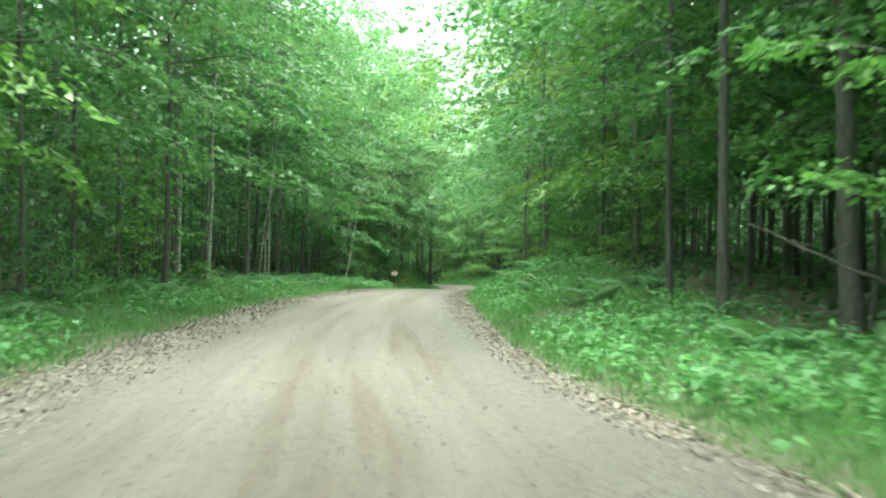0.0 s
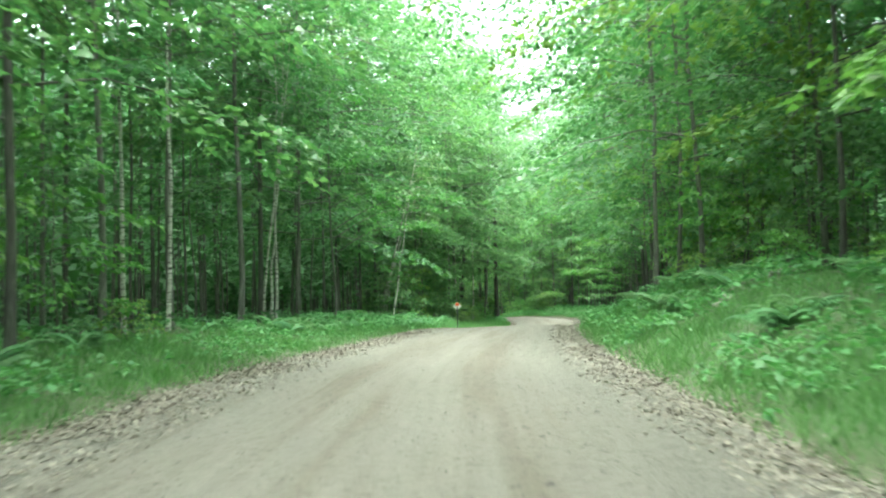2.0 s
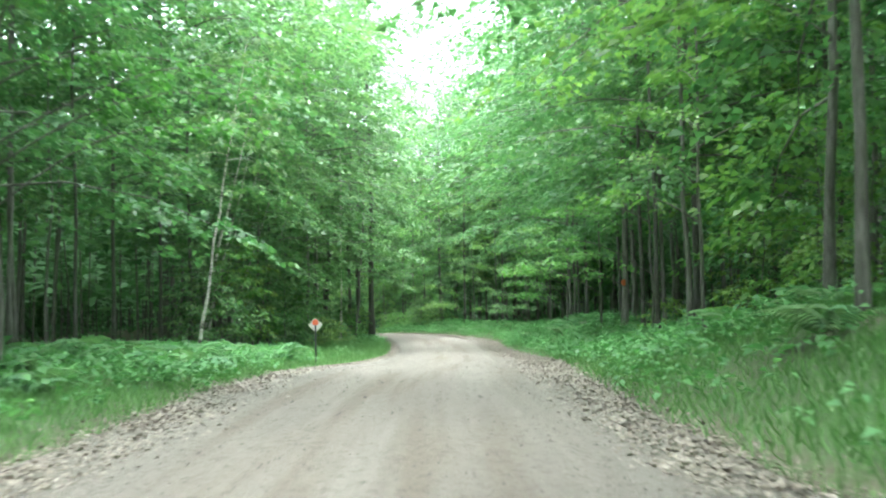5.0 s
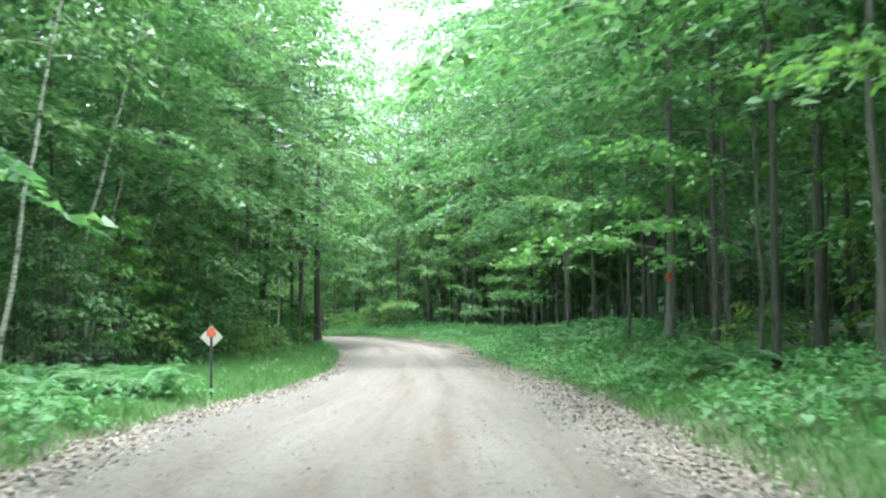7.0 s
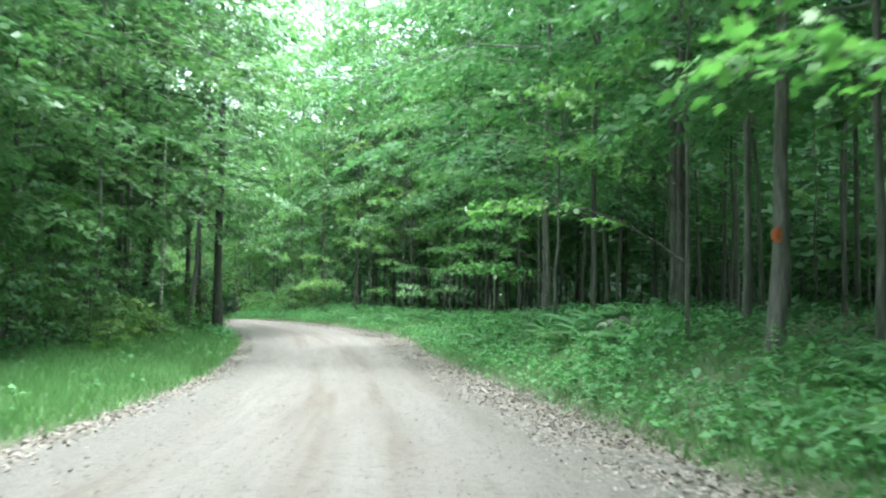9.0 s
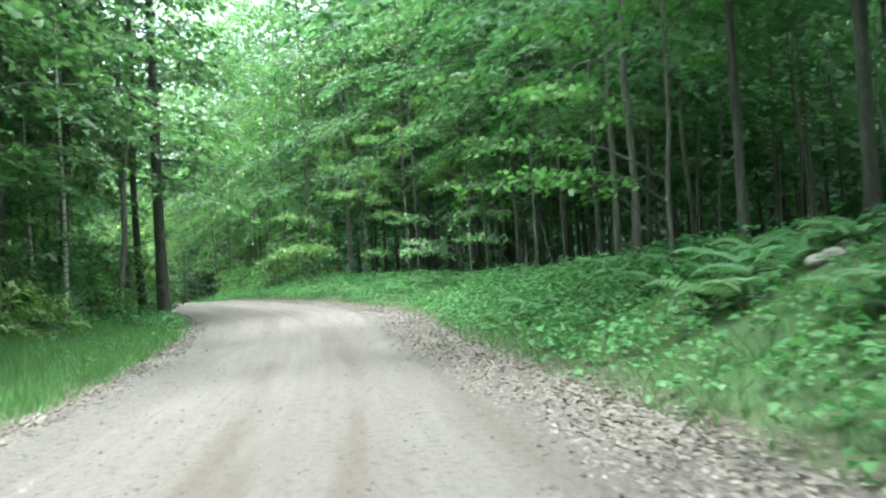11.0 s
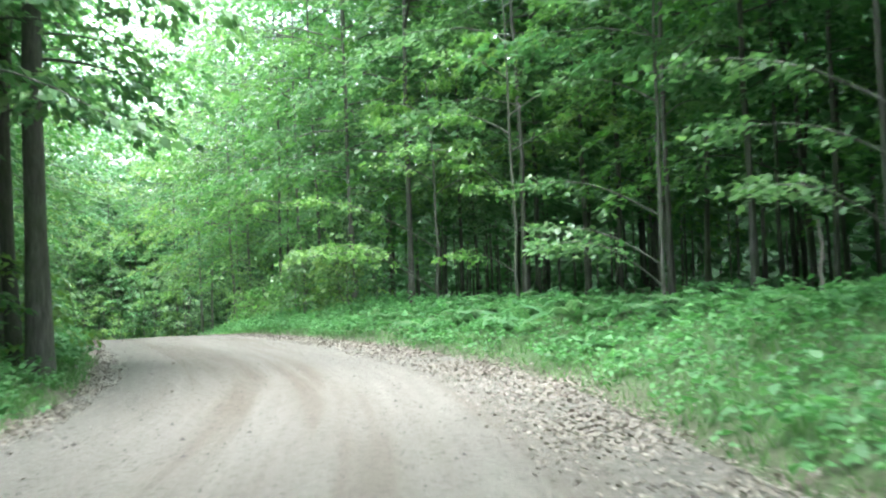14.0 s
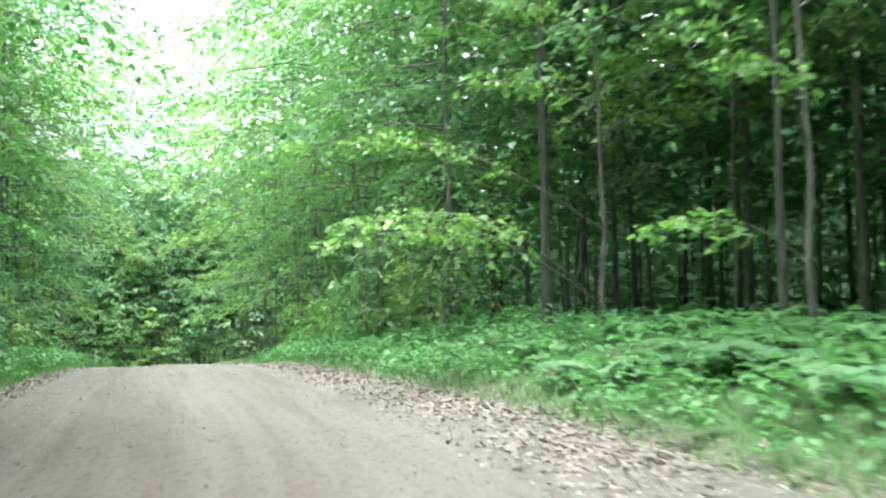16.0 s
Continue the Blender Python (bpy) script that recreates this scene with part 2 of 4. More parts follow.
def rough(x, y, s):
    """Gentle uneven relief of about -1 to 1 from a few crossed waves."""
    return (np.sin(x * 1.3 * s + 1.7 * np.sin(y * 0.7 * s)) + np.sin(y * 1.1 * s + 1.3 * np.sin(x * 0.9 * s + 2)) + np.sin((x + y) * 2.3 * s + 1) * 0.5) / 2.5


def smooth(t):
    t = np.clip(t, 0, 1)
    return t * t * (3 - 2 * t)


def beyond(x, y):
    """Metres outside the road's nearer rim (minus: on the road), and whether that is the right one."""
    l, r = np.interp(y, TAB, S_L), np.interp(y, TAB, S_R)
    right = x > (l + r) / 2
    return np.where(right, x - r, l - x), right


def ground(x, y):
    """The ground's height."""
    x, y = np.asarray(x, float), np.asarray(y, float)
    d, right = beyond(x, y)
    z = np.interp(y, TAB, S_Z)
    bank = np.where(right, np.interp(y, TAB, S_BR), np.interp(y, TAB, S_BL))
    width = np.where(right, 3.6, 4.5)
    rise = bank * smooth(np.clip(d, 0, None) / width) + 0.09 * smooth(d / 0.7)
    uneven = rough(x, y, 0.9) * 0.1 * smooth(d / 2.0) + rough(x, y, 0.17) * 0.5 * smooth((d - 5) / 12)
    crown = np.where(d < 0, 0.05 * smooth(-d / 2.5), 0)
    return z + rise + uneven + crown + np.clip(d - 25, 0, 60) * 0.02


# ---- mesh helpers ----
def mesh_of(name, verts, faces, material, soft=False):
    """A mesh from an array of places and an array of triangles or quads."""
    me = bpy.data.meshes.new(name)
    verts, faces = np.ascontiguousarray(verts, np.float32), np.ascontiguousarray(faces, np.int32)
    k = faces.shape[1]
    me.vertices.add(len(verts))
    me.vertices.foreach_set("co", verts.ravel())
    me.loops.add(faces.size)
    me.loops.foreach_set("vertex_index", faces.ravel())
    me.polygons.add(len(faces))
    me.polygons.foreach_set("loop_start", np.arange(0, faces.size, k, dtype=np.int32))
    me.polygons.foreach_set("loop_total", np.full(len(faces), k, np.int32))
    if soft:
        me.polygons.foreach_set("use_smooth", np.ones(len(faces), bool))
    me.materials.append(material)
    me.update(calc_edges=True)
    return me


def tube(path, radii, sides=7, turn=0.0):
    """Places and quads of a tapered round stem along a path."""
    path, radii = np.asarray(path, float), np.asarray(radii, float)
    t = np.gradient(path, axis=0)
    t /= np.linalg.norm(t, axis=1)[:, None] + 1e-9
    ref = np.where(np.abs(t[:, 2:3]) > 0.9, np.array([[1.0, 0, 0]]), np.array([[0, 0, 1.0]]))
    a = np.cross(t, ref)
    a /= np.linalg.norm(a, axis=1)[:, None] + 1e-9
    b = np.cross(t, a)
    ang = np.arange(sides) / sides * 2 * np.pi + turn
    v = path[:, None] + radii[:, None, None] * (np.cos(ang)[None, :, None] * a[:, None] + np.sin(ang)[None, :, None] * b[:, None])
    n = len(path)
    i, j = np.meshgrid(np.arange(n - 1), np.arange(sides), indexing="ij")
    j2 = (j + 1) % sides
    q = np.stack([i * sides + j, i * sides + j2, (i + 1) * sides + j2, (i + 1) * sides + j], -1).reshape(-1, 4)
    return v.reshape(-1, 3), q


def joined(pieces):
    vs, fs, at = [], [], 0
    for v, f in pieces:
        vs.append(v)
        fs.append(f + at)
        at += len(v)
    return np.concatenate(vs), np.concatenate(fs)


def blades(base, axis, normal, length, width, fold=0.18):
    """Leaves, each a quad with a bent midrib: base places, pointing and facing ways, sizes."""
    axis = axis / (np.linalg.norm(axis, axis=1)[:, None] + 1e-9)
    side = np.cross(normal, axis)
    side /= np.linalg.norm(side, axis=1)[:, None] + 1e-9
    up = np.cross(axis, side)
    l, w = length[:, None], width[:, None]
    mid = base + axis * l * 0.45
    v = np.stack([base, mid + side * w * 0.5 + up * w * fold, base + axis * l - up * l * 0.12, mid - side * w * 0.5 + up * w * fold], 1)
    f = np.arange(len(base) * 4).reshape(-1, 4)
    return v.reshape(-1, 3), f


def pointed(base, axis, normal, length, width):
    """Leaves of three corners each, broad at the stalk: base places, pointing and facing ways, sizes."""
    axis = axis / (np.linalg.norm(axis, axis=1)[:, None] + 1e-9)
    side = np.cross(normal, axis)
    side /= np.linalg.norm(side, axis=1)[:, None] + 1e-9
    l, w = length[:, None], width[:, None]
    low = base + axis * l * 0.12
    v = np.stack([low + side * w * 0.55, low + axis * l * 0.12 - side * w * 0.5, base + axis * l], 1)
    return v.reshape(-1, 3), np.arange(len(base) * 3).reshape(-1, 3)


def three(v, f):
    """The same leaves with three corners each."""
    v = v.reshape(-1, 4, 3)
    return v[:, 1:].reshape(-1, 3), np.arange(len(v) * 3).reshape(-1, 3)


def lobed(base, axis, normal, length):
    """Five-lobed leaves of nine corners, as fans of triangles round the stalk's end."""
    axis = axis / (np.linalg.norm(axis, axis=1)[:, None] + 1e-9)
    side = np.cross(normal, axis)
    side /= np.linalg.norm(side, axis=1)[:, None] + 1e-9
    up = np.cross(axis, side)
    rim = np.array([(-0.28, 0.12), (-0.5, 0.42), (-0.2, 0.5), (-0.3, 0.85), (0.0, 1.0), (0.3, 0.85), (0.2, 0.5), (0.5, 0.42), (0.28, 0.12)])
    l = length[:, None, None]
    droop = np.abs(rim[:, 0]) * 0.25 + rim[:, 1] ** 2 * 0.15
    v = base[:, None] + l * (side[:, None] * rim[None, :, :1] + axis[:, None] * rim[None, :, 1:] - up[:, None] * droop[None, :, None])
    v = np.concatenate([base[:, None], v], 1)
    fan = np.array([(0, k + 1, k) for k in range(1, 9)])
    f = (np.arange(len(base)) * 10)[:, None, None] + fan[None]
    return v.reshape(-1, 3), f.reshape(-1, 3)


def part(name, me, parent, label=""):
    ob = new(name, me)
    ob.parent = parent
    return tagged(ob, label) if label else ob


# ---- the ground, one sheet to the horizon ----
U = np.r_[-700, -400, -220, -120, -70, np.arange(-45, -12, 3), np.arange(-12, -5, 0.6), np.arange(-5, 5.01, 0.3), np.arange(5.6, 12.1, 0.6), np.arange(15, 46, 3), 70, 120, 220, 400, 700]
Y = np.r_[-700, -400, -220, -120, -80, np.arange(-60, 0, 3), np.arange(0, 165, 0.6), np.arange(165, 201, 3), 240, 320, 450, 700, 1100]
gx, gy = np.meshgrid(U, Y)
gx = gx + np.interp(gy, TAB, (S_L + S_R) / 2)
gd, _ = beyond(gx, gy)
gz = ground(gx, gy) - np.where(gd < 0.25, 0.07 * smooth((0.25 - gd) / 0.4), 0)
i, j = np.meshgrid(np.arange(len(Y) - 1), np.arange(len(U) - 1), indexing="ij")
w = len(U)
quads = np.stack([i * w + j, i * w + j + 1, (i + 1) * w + j + 1, (i + 1) * w + j], -1).reshape(-1, 4)
ground_mesh = mesh_of("ground", np.stack([gx, gy, gz], -1).reshape(-1, 3), quads, GROUND, True)
turf_share = ground_mesh.attributes.new("cover", "FLOAT", "POINT")
turf_share.data.foreach_set("value", (smooth((gd - 0.2) / 0.5) * (1 - smooth((gd - 3.0) / 2.5)) * (0.55 + 0.3 * rough(gx, gy, 0.8))).astype(np.float32).ravel())
tagged(new("ground", ground_mesh), "dark forest floor of moss, soil and old leaves", "ground", kind="structure")

# ---- the road ----
ACROSS = np.linspace(0, 1, 25)
ALONG = np.arange(-60, 200, 0.5)
l, r = np.interp(ALONG, TAB, S_L)[:, None], np.interp(ALONG, TAB, S_R)[:, None]
rx = l - 0.3 + (r - l + 0.6) * ACROSS[None]
ry = np.repeat(ALONG[:, None], 25, 1)
rz = ground(rx, ry) + rough(rx, ry, 1.6) * 0.012 + np.cos((ACROSS[None] - 0.5) * 16) * 0.012
rz[:, 0] -= 0.12
rz[:, -1] -= 0.12
i, j = np.meshgrid(np.arange(len(ALONG) - 1), np.arange(24), indexing="ij")
quads = np.stack([i * 25 + j, i * 25 + j + 1, (i + 1) * 25 + j + 1, (i + 1) * 25 + j], -1).reshape(-1, 4)
road_mesh = mesh_of("road", np.stack([rx, ry, rz], -1).reshape(-1, 3), quads, ROAD, True)
lane = road_mesh.uv_layers.new(name="lane")
flat = np.stack([rx - (l + r) / 2, ry], -1).reshape(-1, 2)
lane.data.foreach_set("uv", flat[quads.ravel()].astype(np.float32).ravel())
tagged(new("road", road_mesh), "pale sandy dirt road with wheel tracks", "road", kind="structure")


# ---- trees ----
def unit(v):
    return v / (np.linalg.norm(v, axis=-1, keepdims=True) + 1e-9)


def leafage(thing, limbs, bark, leaf_v, leaf_f, leaf):
    """The crown of a tree: its leaves and the limbs that carry them."""
    v, f = joined(limbs)
    if leaf_f.shape[1] == 3:
        f = np.concatenate([f[:, :3], f[:, [0, 2, 3]]])
    me = mesh_of("crown", np.concatenate([leaf_v, v]), np.concatenate([leaf_f, f + len(leaf_v)]), leaf)
    me.materials.append(bark)
    me.polygons.foreach_set("material_index", np.r_[np.zeros(len(leaf_f), np.int32), np.ones(len(f), np.int32)])
    part("crown", me, thing)


def make_tree(name, seed, high, thick, first, reach, limbs, twigs, leaves, bark, leaf, label, size=0.19, lean=0.0, bend=0.3, full=0.5, top=0.35, cheap=False, inner=0.3, sag=0.25):
    """A broadleaved tree: tapered trunk with limbs, and a crown of flat leafy sprays. first: height of its lowest limb; reach: its longest limb;
    full: how far up (0 to 1 of the crown) it is widest."""
    g = np.random.default_rng(seed)
    hs = np.linspace(0, 1, 12)
    way = g.uniform(0, 2 * np.pi)
    off = bend * np.stack([np.cumsum(g.normal(0, 0.16, 12)), np.cumsum(g.normal(0, 0.16, 12))], 1)
    off -= off[0]
    stem = np.c_[off[:, 0] + lean * high * hs, off[:, 1], hs * high]
    fat = thick * (1 - 0.82 * hs) + thick * 0.35 * np.exp(-hs * high / 0.35)
    stem[0, 2] = -0.3
    wood = [tube(stem, fat, 9)]
    bases, axes, norms, sizes = [], [], [], []
    for k in range(limbs):
        q = (k + g.uniform(0, 1)) / limbs
        h = first + (high - first) * q ** 0.9
        a = way + k * 2.39996 + g.normal(0, 0.35)
        wide = np.interp(q, [0, full * 0.5, full, 1], [0.68, 0.95, 1.0, top]) * reach * g.uniform(0.6, 1.18)
        root = np.array([np.interp(h / high, hs, stem[:, c]) for c in range(3)])
        out = np.array([np.cos(a), np.sin(a), 0])
        cross = np.array([-np.sin(a), np.cos(a), 0])
        s = np.linspace(0, 1, 4 if cheap or high < 8 else 6)
        climb = g.uniform(0.12, 0.42) + 0.45 * q
        path = root + out * (s * wide)[:, None] + cross * (g.normal(0, 0.1) * wide * s ** 2)[:, None]
        path[:, 2] += wide * (climb * s - (climb * 0.6 + g.uniform(0.08, 0.42) * (1 - 0.6 * q)) * s ** 2)
        r0 = max(0.01, 0.0065 * wide + 0.1 * thick * (1 - q))
        wood.append(tube(path, r0 * (1 - 0.85 * s), 3 if cheap or high < 8 or q > 0.4 else 4))
        for m in range(twigs):
            u = inner + (1 - inner) * (m + g.uniform(0, 1)) / twigs
            p = np.array([np.interp(u, s, path[:, c]) for c in range(3)])
            turn = (1 if m % 2 else -1) * g.uniform(0.45, 1.05) * (1 - 0.6 * (m == twigs - 1))
            d = out * np.cos(turn) + cross * np.sin(turn) + np.array([0, 0, g.normal(-0.08, 0.13)])
            long = wide * g.uniform(0.2, 0.4) * (1.25 - 0.5 * u) + 0.25
            count = max(3, int(leaves * g.uniform(0.7, 1.3)))
            e = np.sqrt(g.uniform(0.02, 1, count))
            side = np.cross(np.array([0, 0, 1.0]), d)
            spread = (g.normal(0, 0.06, count) + np.where(np.arange(count) % 2, 0.12, -0.12)) * (1.25 - 0.7 * e) * (1 + 0.25 * long)
            b = p + d * (e * long)[:, None] + side * spread[:, None]
            b[:, 2] += -sag * long * e ** 2 + g.normal(0, 0.03, count)
            bases.append(b)
            axes.append(d + side * (np.sign(spread) * g.uniform(0.2, 1.0, count))[:, None] + np.c_[g.normal(0, 0.2, (count, 2)), g.normal(-0.5, 0.3, count)])
            norms.append(np.c_[g.normal(0, 0.45, (count, 2)), np.ones(count)])
            sizes.append(size * g.uniform(0.65, 1.25, count))
    b, a, nn, z = (np.concatenate(v) for v in (bases, axes, norms, sizes))
    thing = new(name)
    part("trunk", mesh_of("trunk", *wood[0], bark, True), thing)
    leafage(thing, wood[1:], bark, *(pointed(b, a, nn, z, z * 0.72) if cheap else blades(b, a, nn, z, z * 0.62)), leaf)
    return tagged(thing, label, "tree")


def away(ob):
    """Take a pattern tree out again, once it has been copied."""
    for o in (*ob.children_recursive, ob):
        bpy.data.objects.remove(o)


def stand(pattern, x, y, turn=0.0, scale=1.0, wide=None, dip=0.0, tip=0.0):
    m = pose(x, y, float(ground(x, y)) - dip, 0, tip, turn) @ Matrix.Diagonal((wide or scale, wide or scale, scale, 1))
    return copy_thing(pattern, m)


EDGE = [make_tree("forest_edge_tree", 11 + k, 19.5 + 1.4 * k, 0.06 + 0.008 * k, 2.8 + 0.35 * k, 5.9 + 0.25 * k, 34, 16, 23, BARK if k % 2 else BARK_DARK, LEAF if k % 3 else LEAF_FRESH,
                  "leafy broadleaved tree with low spreading limbs at the road", size=0.2, full=0.55, top=0.84, inner=0.1, cheap=True, sag=0.42) for k in range(5)]
HIGH = [make_tree("forest_edge_tree", 31 + k, 20.5 + 1.2 * k, 0.062, 3.6 + 0.6 * k, 5.8, 31, 15, 23, BARK_DARK if k else BARK, LEAF,
                  "tall broadleaved tree with a high spreading crown", size=0.205, full=0.5, top=0.84, inner=0.1, cheap=True, sag=0.42) for k in range(2)]
TALL = make_tree("forest_edge_tree", 36, 21.0, 0.09, 6.4, 5.6, 27, 15, 23, BARK, LEAF,
                 "tall broadleaved tree with a long bare trunk", size=0.205, full=0.5, top=0.84, inner=0.1, cheap=True, sag=0.42)
POLES = [make_tree("forest_tree", 41 + k, 16.0 + k, 0.04 + 0.01 * k, 5.0 + 0.6 * k, 3.1, 11, 5, 10, BARK_DARK if k % 2 else BARK, LEAF,
                   "slender tree with a bare trunk inside the dark wood", size=0.42, bend=0.5, cheap=True) for k in range(5)]
YOUNG = [make_tree("understory_sapling", 71 + k, 4.4 + 0.8 * k, 0.028, 0.8, 1.9, 19, 6, 7, BARK, LEAF_FRESH if k == 1 else LEAF,
                   "thin young sapling with flat leafy sprays", size=0.22, full=0.35) for k in range(4)]
BUSH = [make_tree("roadside_bush", 91 + k, 1.7 + 0.5 * k, 0.02, 0.15, 1.25, 20, 6, 6, BARK, LEAF if k else LEAF_FRESH,
                  "dense leafy bush beside the road", size=0.15, full=0.35) for k in range(2)]

rng = np.random.default_rng(5)
placed = []


def free(x, y, gap):
    return all((x - a) ** 2 + (y - b) ** 2 > gap * gap for a, b in placed)


# single trees whose place is known: the pale and dark stems beside the road
LONE = [
    # x, y, thick, high, lean, bark, label, name
    (-1.45, 124.6, 0.21, 27, 0.0, BARK_DARK, "tall dark straight tree trunk close to the road", "dark_tree"),
    (-2.35, 126.6, 0.14, 26, 0.01, BARK_DARK, "dark trunk in a cluster beside the road", "dark_tree"),
    (-3.0, 128.2, 0.13, 25, 0.01, BARK, "grey trunk in a cluster beside the road", "dark_tree"),
    (-2.6, 121.4, 0.1, 16, 0.05, BARK, "grey leaning trunk in a cluster beside the road", "dark_tree"),
    (-4.9, 124.0, 0.17, 22, 0.06, BARK_DARK, "thick dark trunk leaning a little", "dark_tree"),
    (8.0, 87.2, 0.135, 18, 0.0, BARK, "grey trunk with an orange painted blaze", "blazed_tree"),
    (8.2, 78.4, 0.12, 18, 0.01, BARK_DARK, "dark trunk on the wooded bank", "dark_tree"),
    (11.7, 100.8, 0.14, 19, 0.0, BARK, "grey trunk on the wooded bank", "grey_tree"),
    (10.6, 97.4, 0.11, 19, 0.01, BARK_DARK, "dark trunk on the wooded bank", "dark_tree"),
    (6.4, 17.5, 0.17, 18, -0.03, BARK_DARK, "dark trunk at the edge of the wood", "dark_tree"),
]
for n, (x, y, thick, high, lean, bark, label, name) in enumerate(LONE):
    t = make_tree(name, 200 + n, high, thick, 4.4 if n < 5 else 6.0, 4.2 if n < 5 else 3.6, 48 if n < 5 else 32, 10, 12, bark, LEAF, label, size=0.24, lean=lean, bend=0.35,
                  top=0.75 if n < 5 else 0.35)
    t.matrix_basis = pose(x, y, float(ground(x, y)))
    placed.append((x, y))
BIRCHES = [
    (-3.5, 116.6, 0.065, 13, 0.03, "thin white birch with a curved stem"),
    (-8.7, 90.3, 0.075, 12, 0.26, "white birch leaning towards the road"),
    (-10.2, 102.0, 0.07, 12, 0.3, "white birch leaning towards the road"),
    (-8.0, 104.8, 0.05, 10, 0.3, "thin pale birch leaning towards the road"),
    (-11.9, 51.0, 0.075, 16, 0.0, "white birch with a straight stem in the dark wood"),
    (-10.5, 50.5, 0.065, 15, 0.02, "pale straight birch in the dark wood"),
    (-9.5, 60.0, 0.055, 11, 0.07, "pale stem in a clump that fans out"),
    (-9.25, 59.6, 0.055, 11, 0.03, "pale stem in a clump that fans out"),
    (-9.65, 59.5, 0.05, 11, 0.11, "pale stem in a clump that fans out"),
    (-9.0, 94.6, 0.06, 11, 0.27, "white birch leaning towards the road"),
    (-8.6, 97.6, 0.045, 10, 0.3, "thin pale birch leaning towards the road"),
    (-6.7, 77.0, 0.05, 9, 0.15, "thin pale stem leaning towards the road"),
    (-5.1, 120.5, 0.06, 13, 0.0, "thin pale birch stem"),
]
for n, (x, y, thick, high, lean, label) in enumerate(BIRCHES):
    t = make_tree("birch_tree", 300 + n, high, thick, high * 0.6, 2.0, 16, 6, 11, BIRCH, LEAF, label, lean=lean, bend=0.3)
    t.matrix_basis = pose(x, y, float(ground(x, y)))
    placed.append((x, y))


def make_maple(seed, x, y, tips, high):
    """A young maple whose long limbs reach out to the given places, with lobed leaves."""
    g = np.random.default_rng(seed)
    z0 = float(ground(x, y))
    s = np.linspace(0, 1, 9)
    stem = np.c_[np.cumsum(g.normal(0, 0.035, 9)), np.cumsum(g.normal(0, 0.035, 9)), s * high]
    stem[:, :2] -= stem[0, :2]
    stem[0, 2] = -0.2
    wood, sprays = [], []
    ways = [np.array(t) - (x, y, z0) for t in tips]
    for k in range(9):
        a, h = k * 2.4 + g.uniform(0, 1), high * (0.5 + 0.055 * k)
        ways.append(np.array([np.cos(a) * 1.9, np.sin(a) * 1.9, h + 0.4]))
    for way in ways:
        out = np.array([way[0], way[1], 0])
        long = np.linalg.norm(out)
        out /= long
        cross = np.array([-out[1], out[0], 0])
        h = min(max(way[2] - 0.25 * long, 0.6), high * 0.95)
        root = np.array([np.interp(h / high, s, stem[:, c]) for c in range(3)])
        q = np.linspace(0, 1, 7)
        path = root + (way - root) * q[:, None] + np.array([0, 0, 0.13 * long]) * np.sin(q * np.pi)[:, None]
        wood.append(tube(path, 0.022 * (1 - 0.85 * q), 4))
        for m in range(int(5 + 4 * long)):
            u = g.uniform(0.3, 1.0)
            p = np.array([np.interp(u, q, path[:, c]) for c in range(3)])
            turn = (1 if m % 2 else -1) * g.uniform(0.3, 1.1)
            d = out * np.cos(turn) + cross * np.sin(turn)
            count = 12
            e = g.uniform(0.1, 1, count) * g.uniform(0.35, 0.75)
            b = p + d * e[:, None] + g.normal(0, 0.07, (count, 3)) - np.array([0, 0, 0.16]) * (e ** 2)[:, None]
            sprays.append((b, d + g.normal(0, 0.5, (count, 3)) - (0, 0, 0.25), np.c_[g.normal(0, 0.35, (count, 2)), np.ones(count)], g.uniform(0.07, 0.135, count)))
    thing = new("young_maple")
    thing.matrix_basis = pose(x, y, z0)
    part("trunk", mesh_of("trunk", *tube(stem, 0.05 * (1 - 0.7 * s), 7), BARK, True), thing)
    leafage(thing, wood, BARK, *lobed(*(np.concatenate(v) for v in zip(*sprays))), LEAF if 110 < y < 128 else LEAF_FRESH)
    placed.append((x, y))
    return tagged(thing, "young maple with lobed leaves reaching over the verge", "tree")


for n, (x, y, high, tips) in enumerate([
    (5.9, 13.2, 6.0, [(4.35, 12, 3.9), (4.1, 12.4, 2.75), (4.9, 11.6, 4.4)]),
    (5.0, 66.9, 8.0, [(3.4, 65.7, 4.9), (2.9, 66.6, 4.2), (3.9, 64.8, 5.6)]),
    (6.6, 77.2, 6.5, [(2.25, 75.6, 3.15), (3.6, 74.6, 3.4), (2.9, 76.6, 3.9), (3.2, 74.4, 4.6)]),
    (7.7, 90.0, 8.0, [(3.95, 86.8, 5.03), (4.05, 90.2, 3.55), (4.6, 88, 4.32)]),
    (8.3, 101.0, 6.5, [(5.1, 99.9, 2.72), (6.4, 100.6, 2.81), (5.6, 101.6, 3.4), (5.7, 98.8, 3.83)]),
    (9.9, 116.0, 7.0, [(7.4, 115, 2.29), (7.8, 116.4, 3.07), (7.2, 117, 3.87)]),
    (9.4, 123.6, 7.0, [(6.85, 123.4, 2.41), (6.8, 122, 2.07), (7, 124.8, 3.3)]),
    (8.2, 130.8, 8.0, [(6.6, 130.3, 2.3), (5.4, 128.7, 4.57), (7, 129, 3.76)]),
    (-7.4, 61.6, 9.0, [(-2.75, 62.1, 5.75), (-3.4, 61.4, 5.25), (-3.8, 60.4, 4.6), (-5.2, 57.8, 7.1)]),
    (7.0, 137.2, 7.0, [(2.75, 134, 2.42), (2.9, 132.9, 2.53), (1.9, 136, 4.1)]),
]):
    make_maple(700 + n, x, y, tips, high)
SINGLE = len(LONE) + len(BIRCHES)
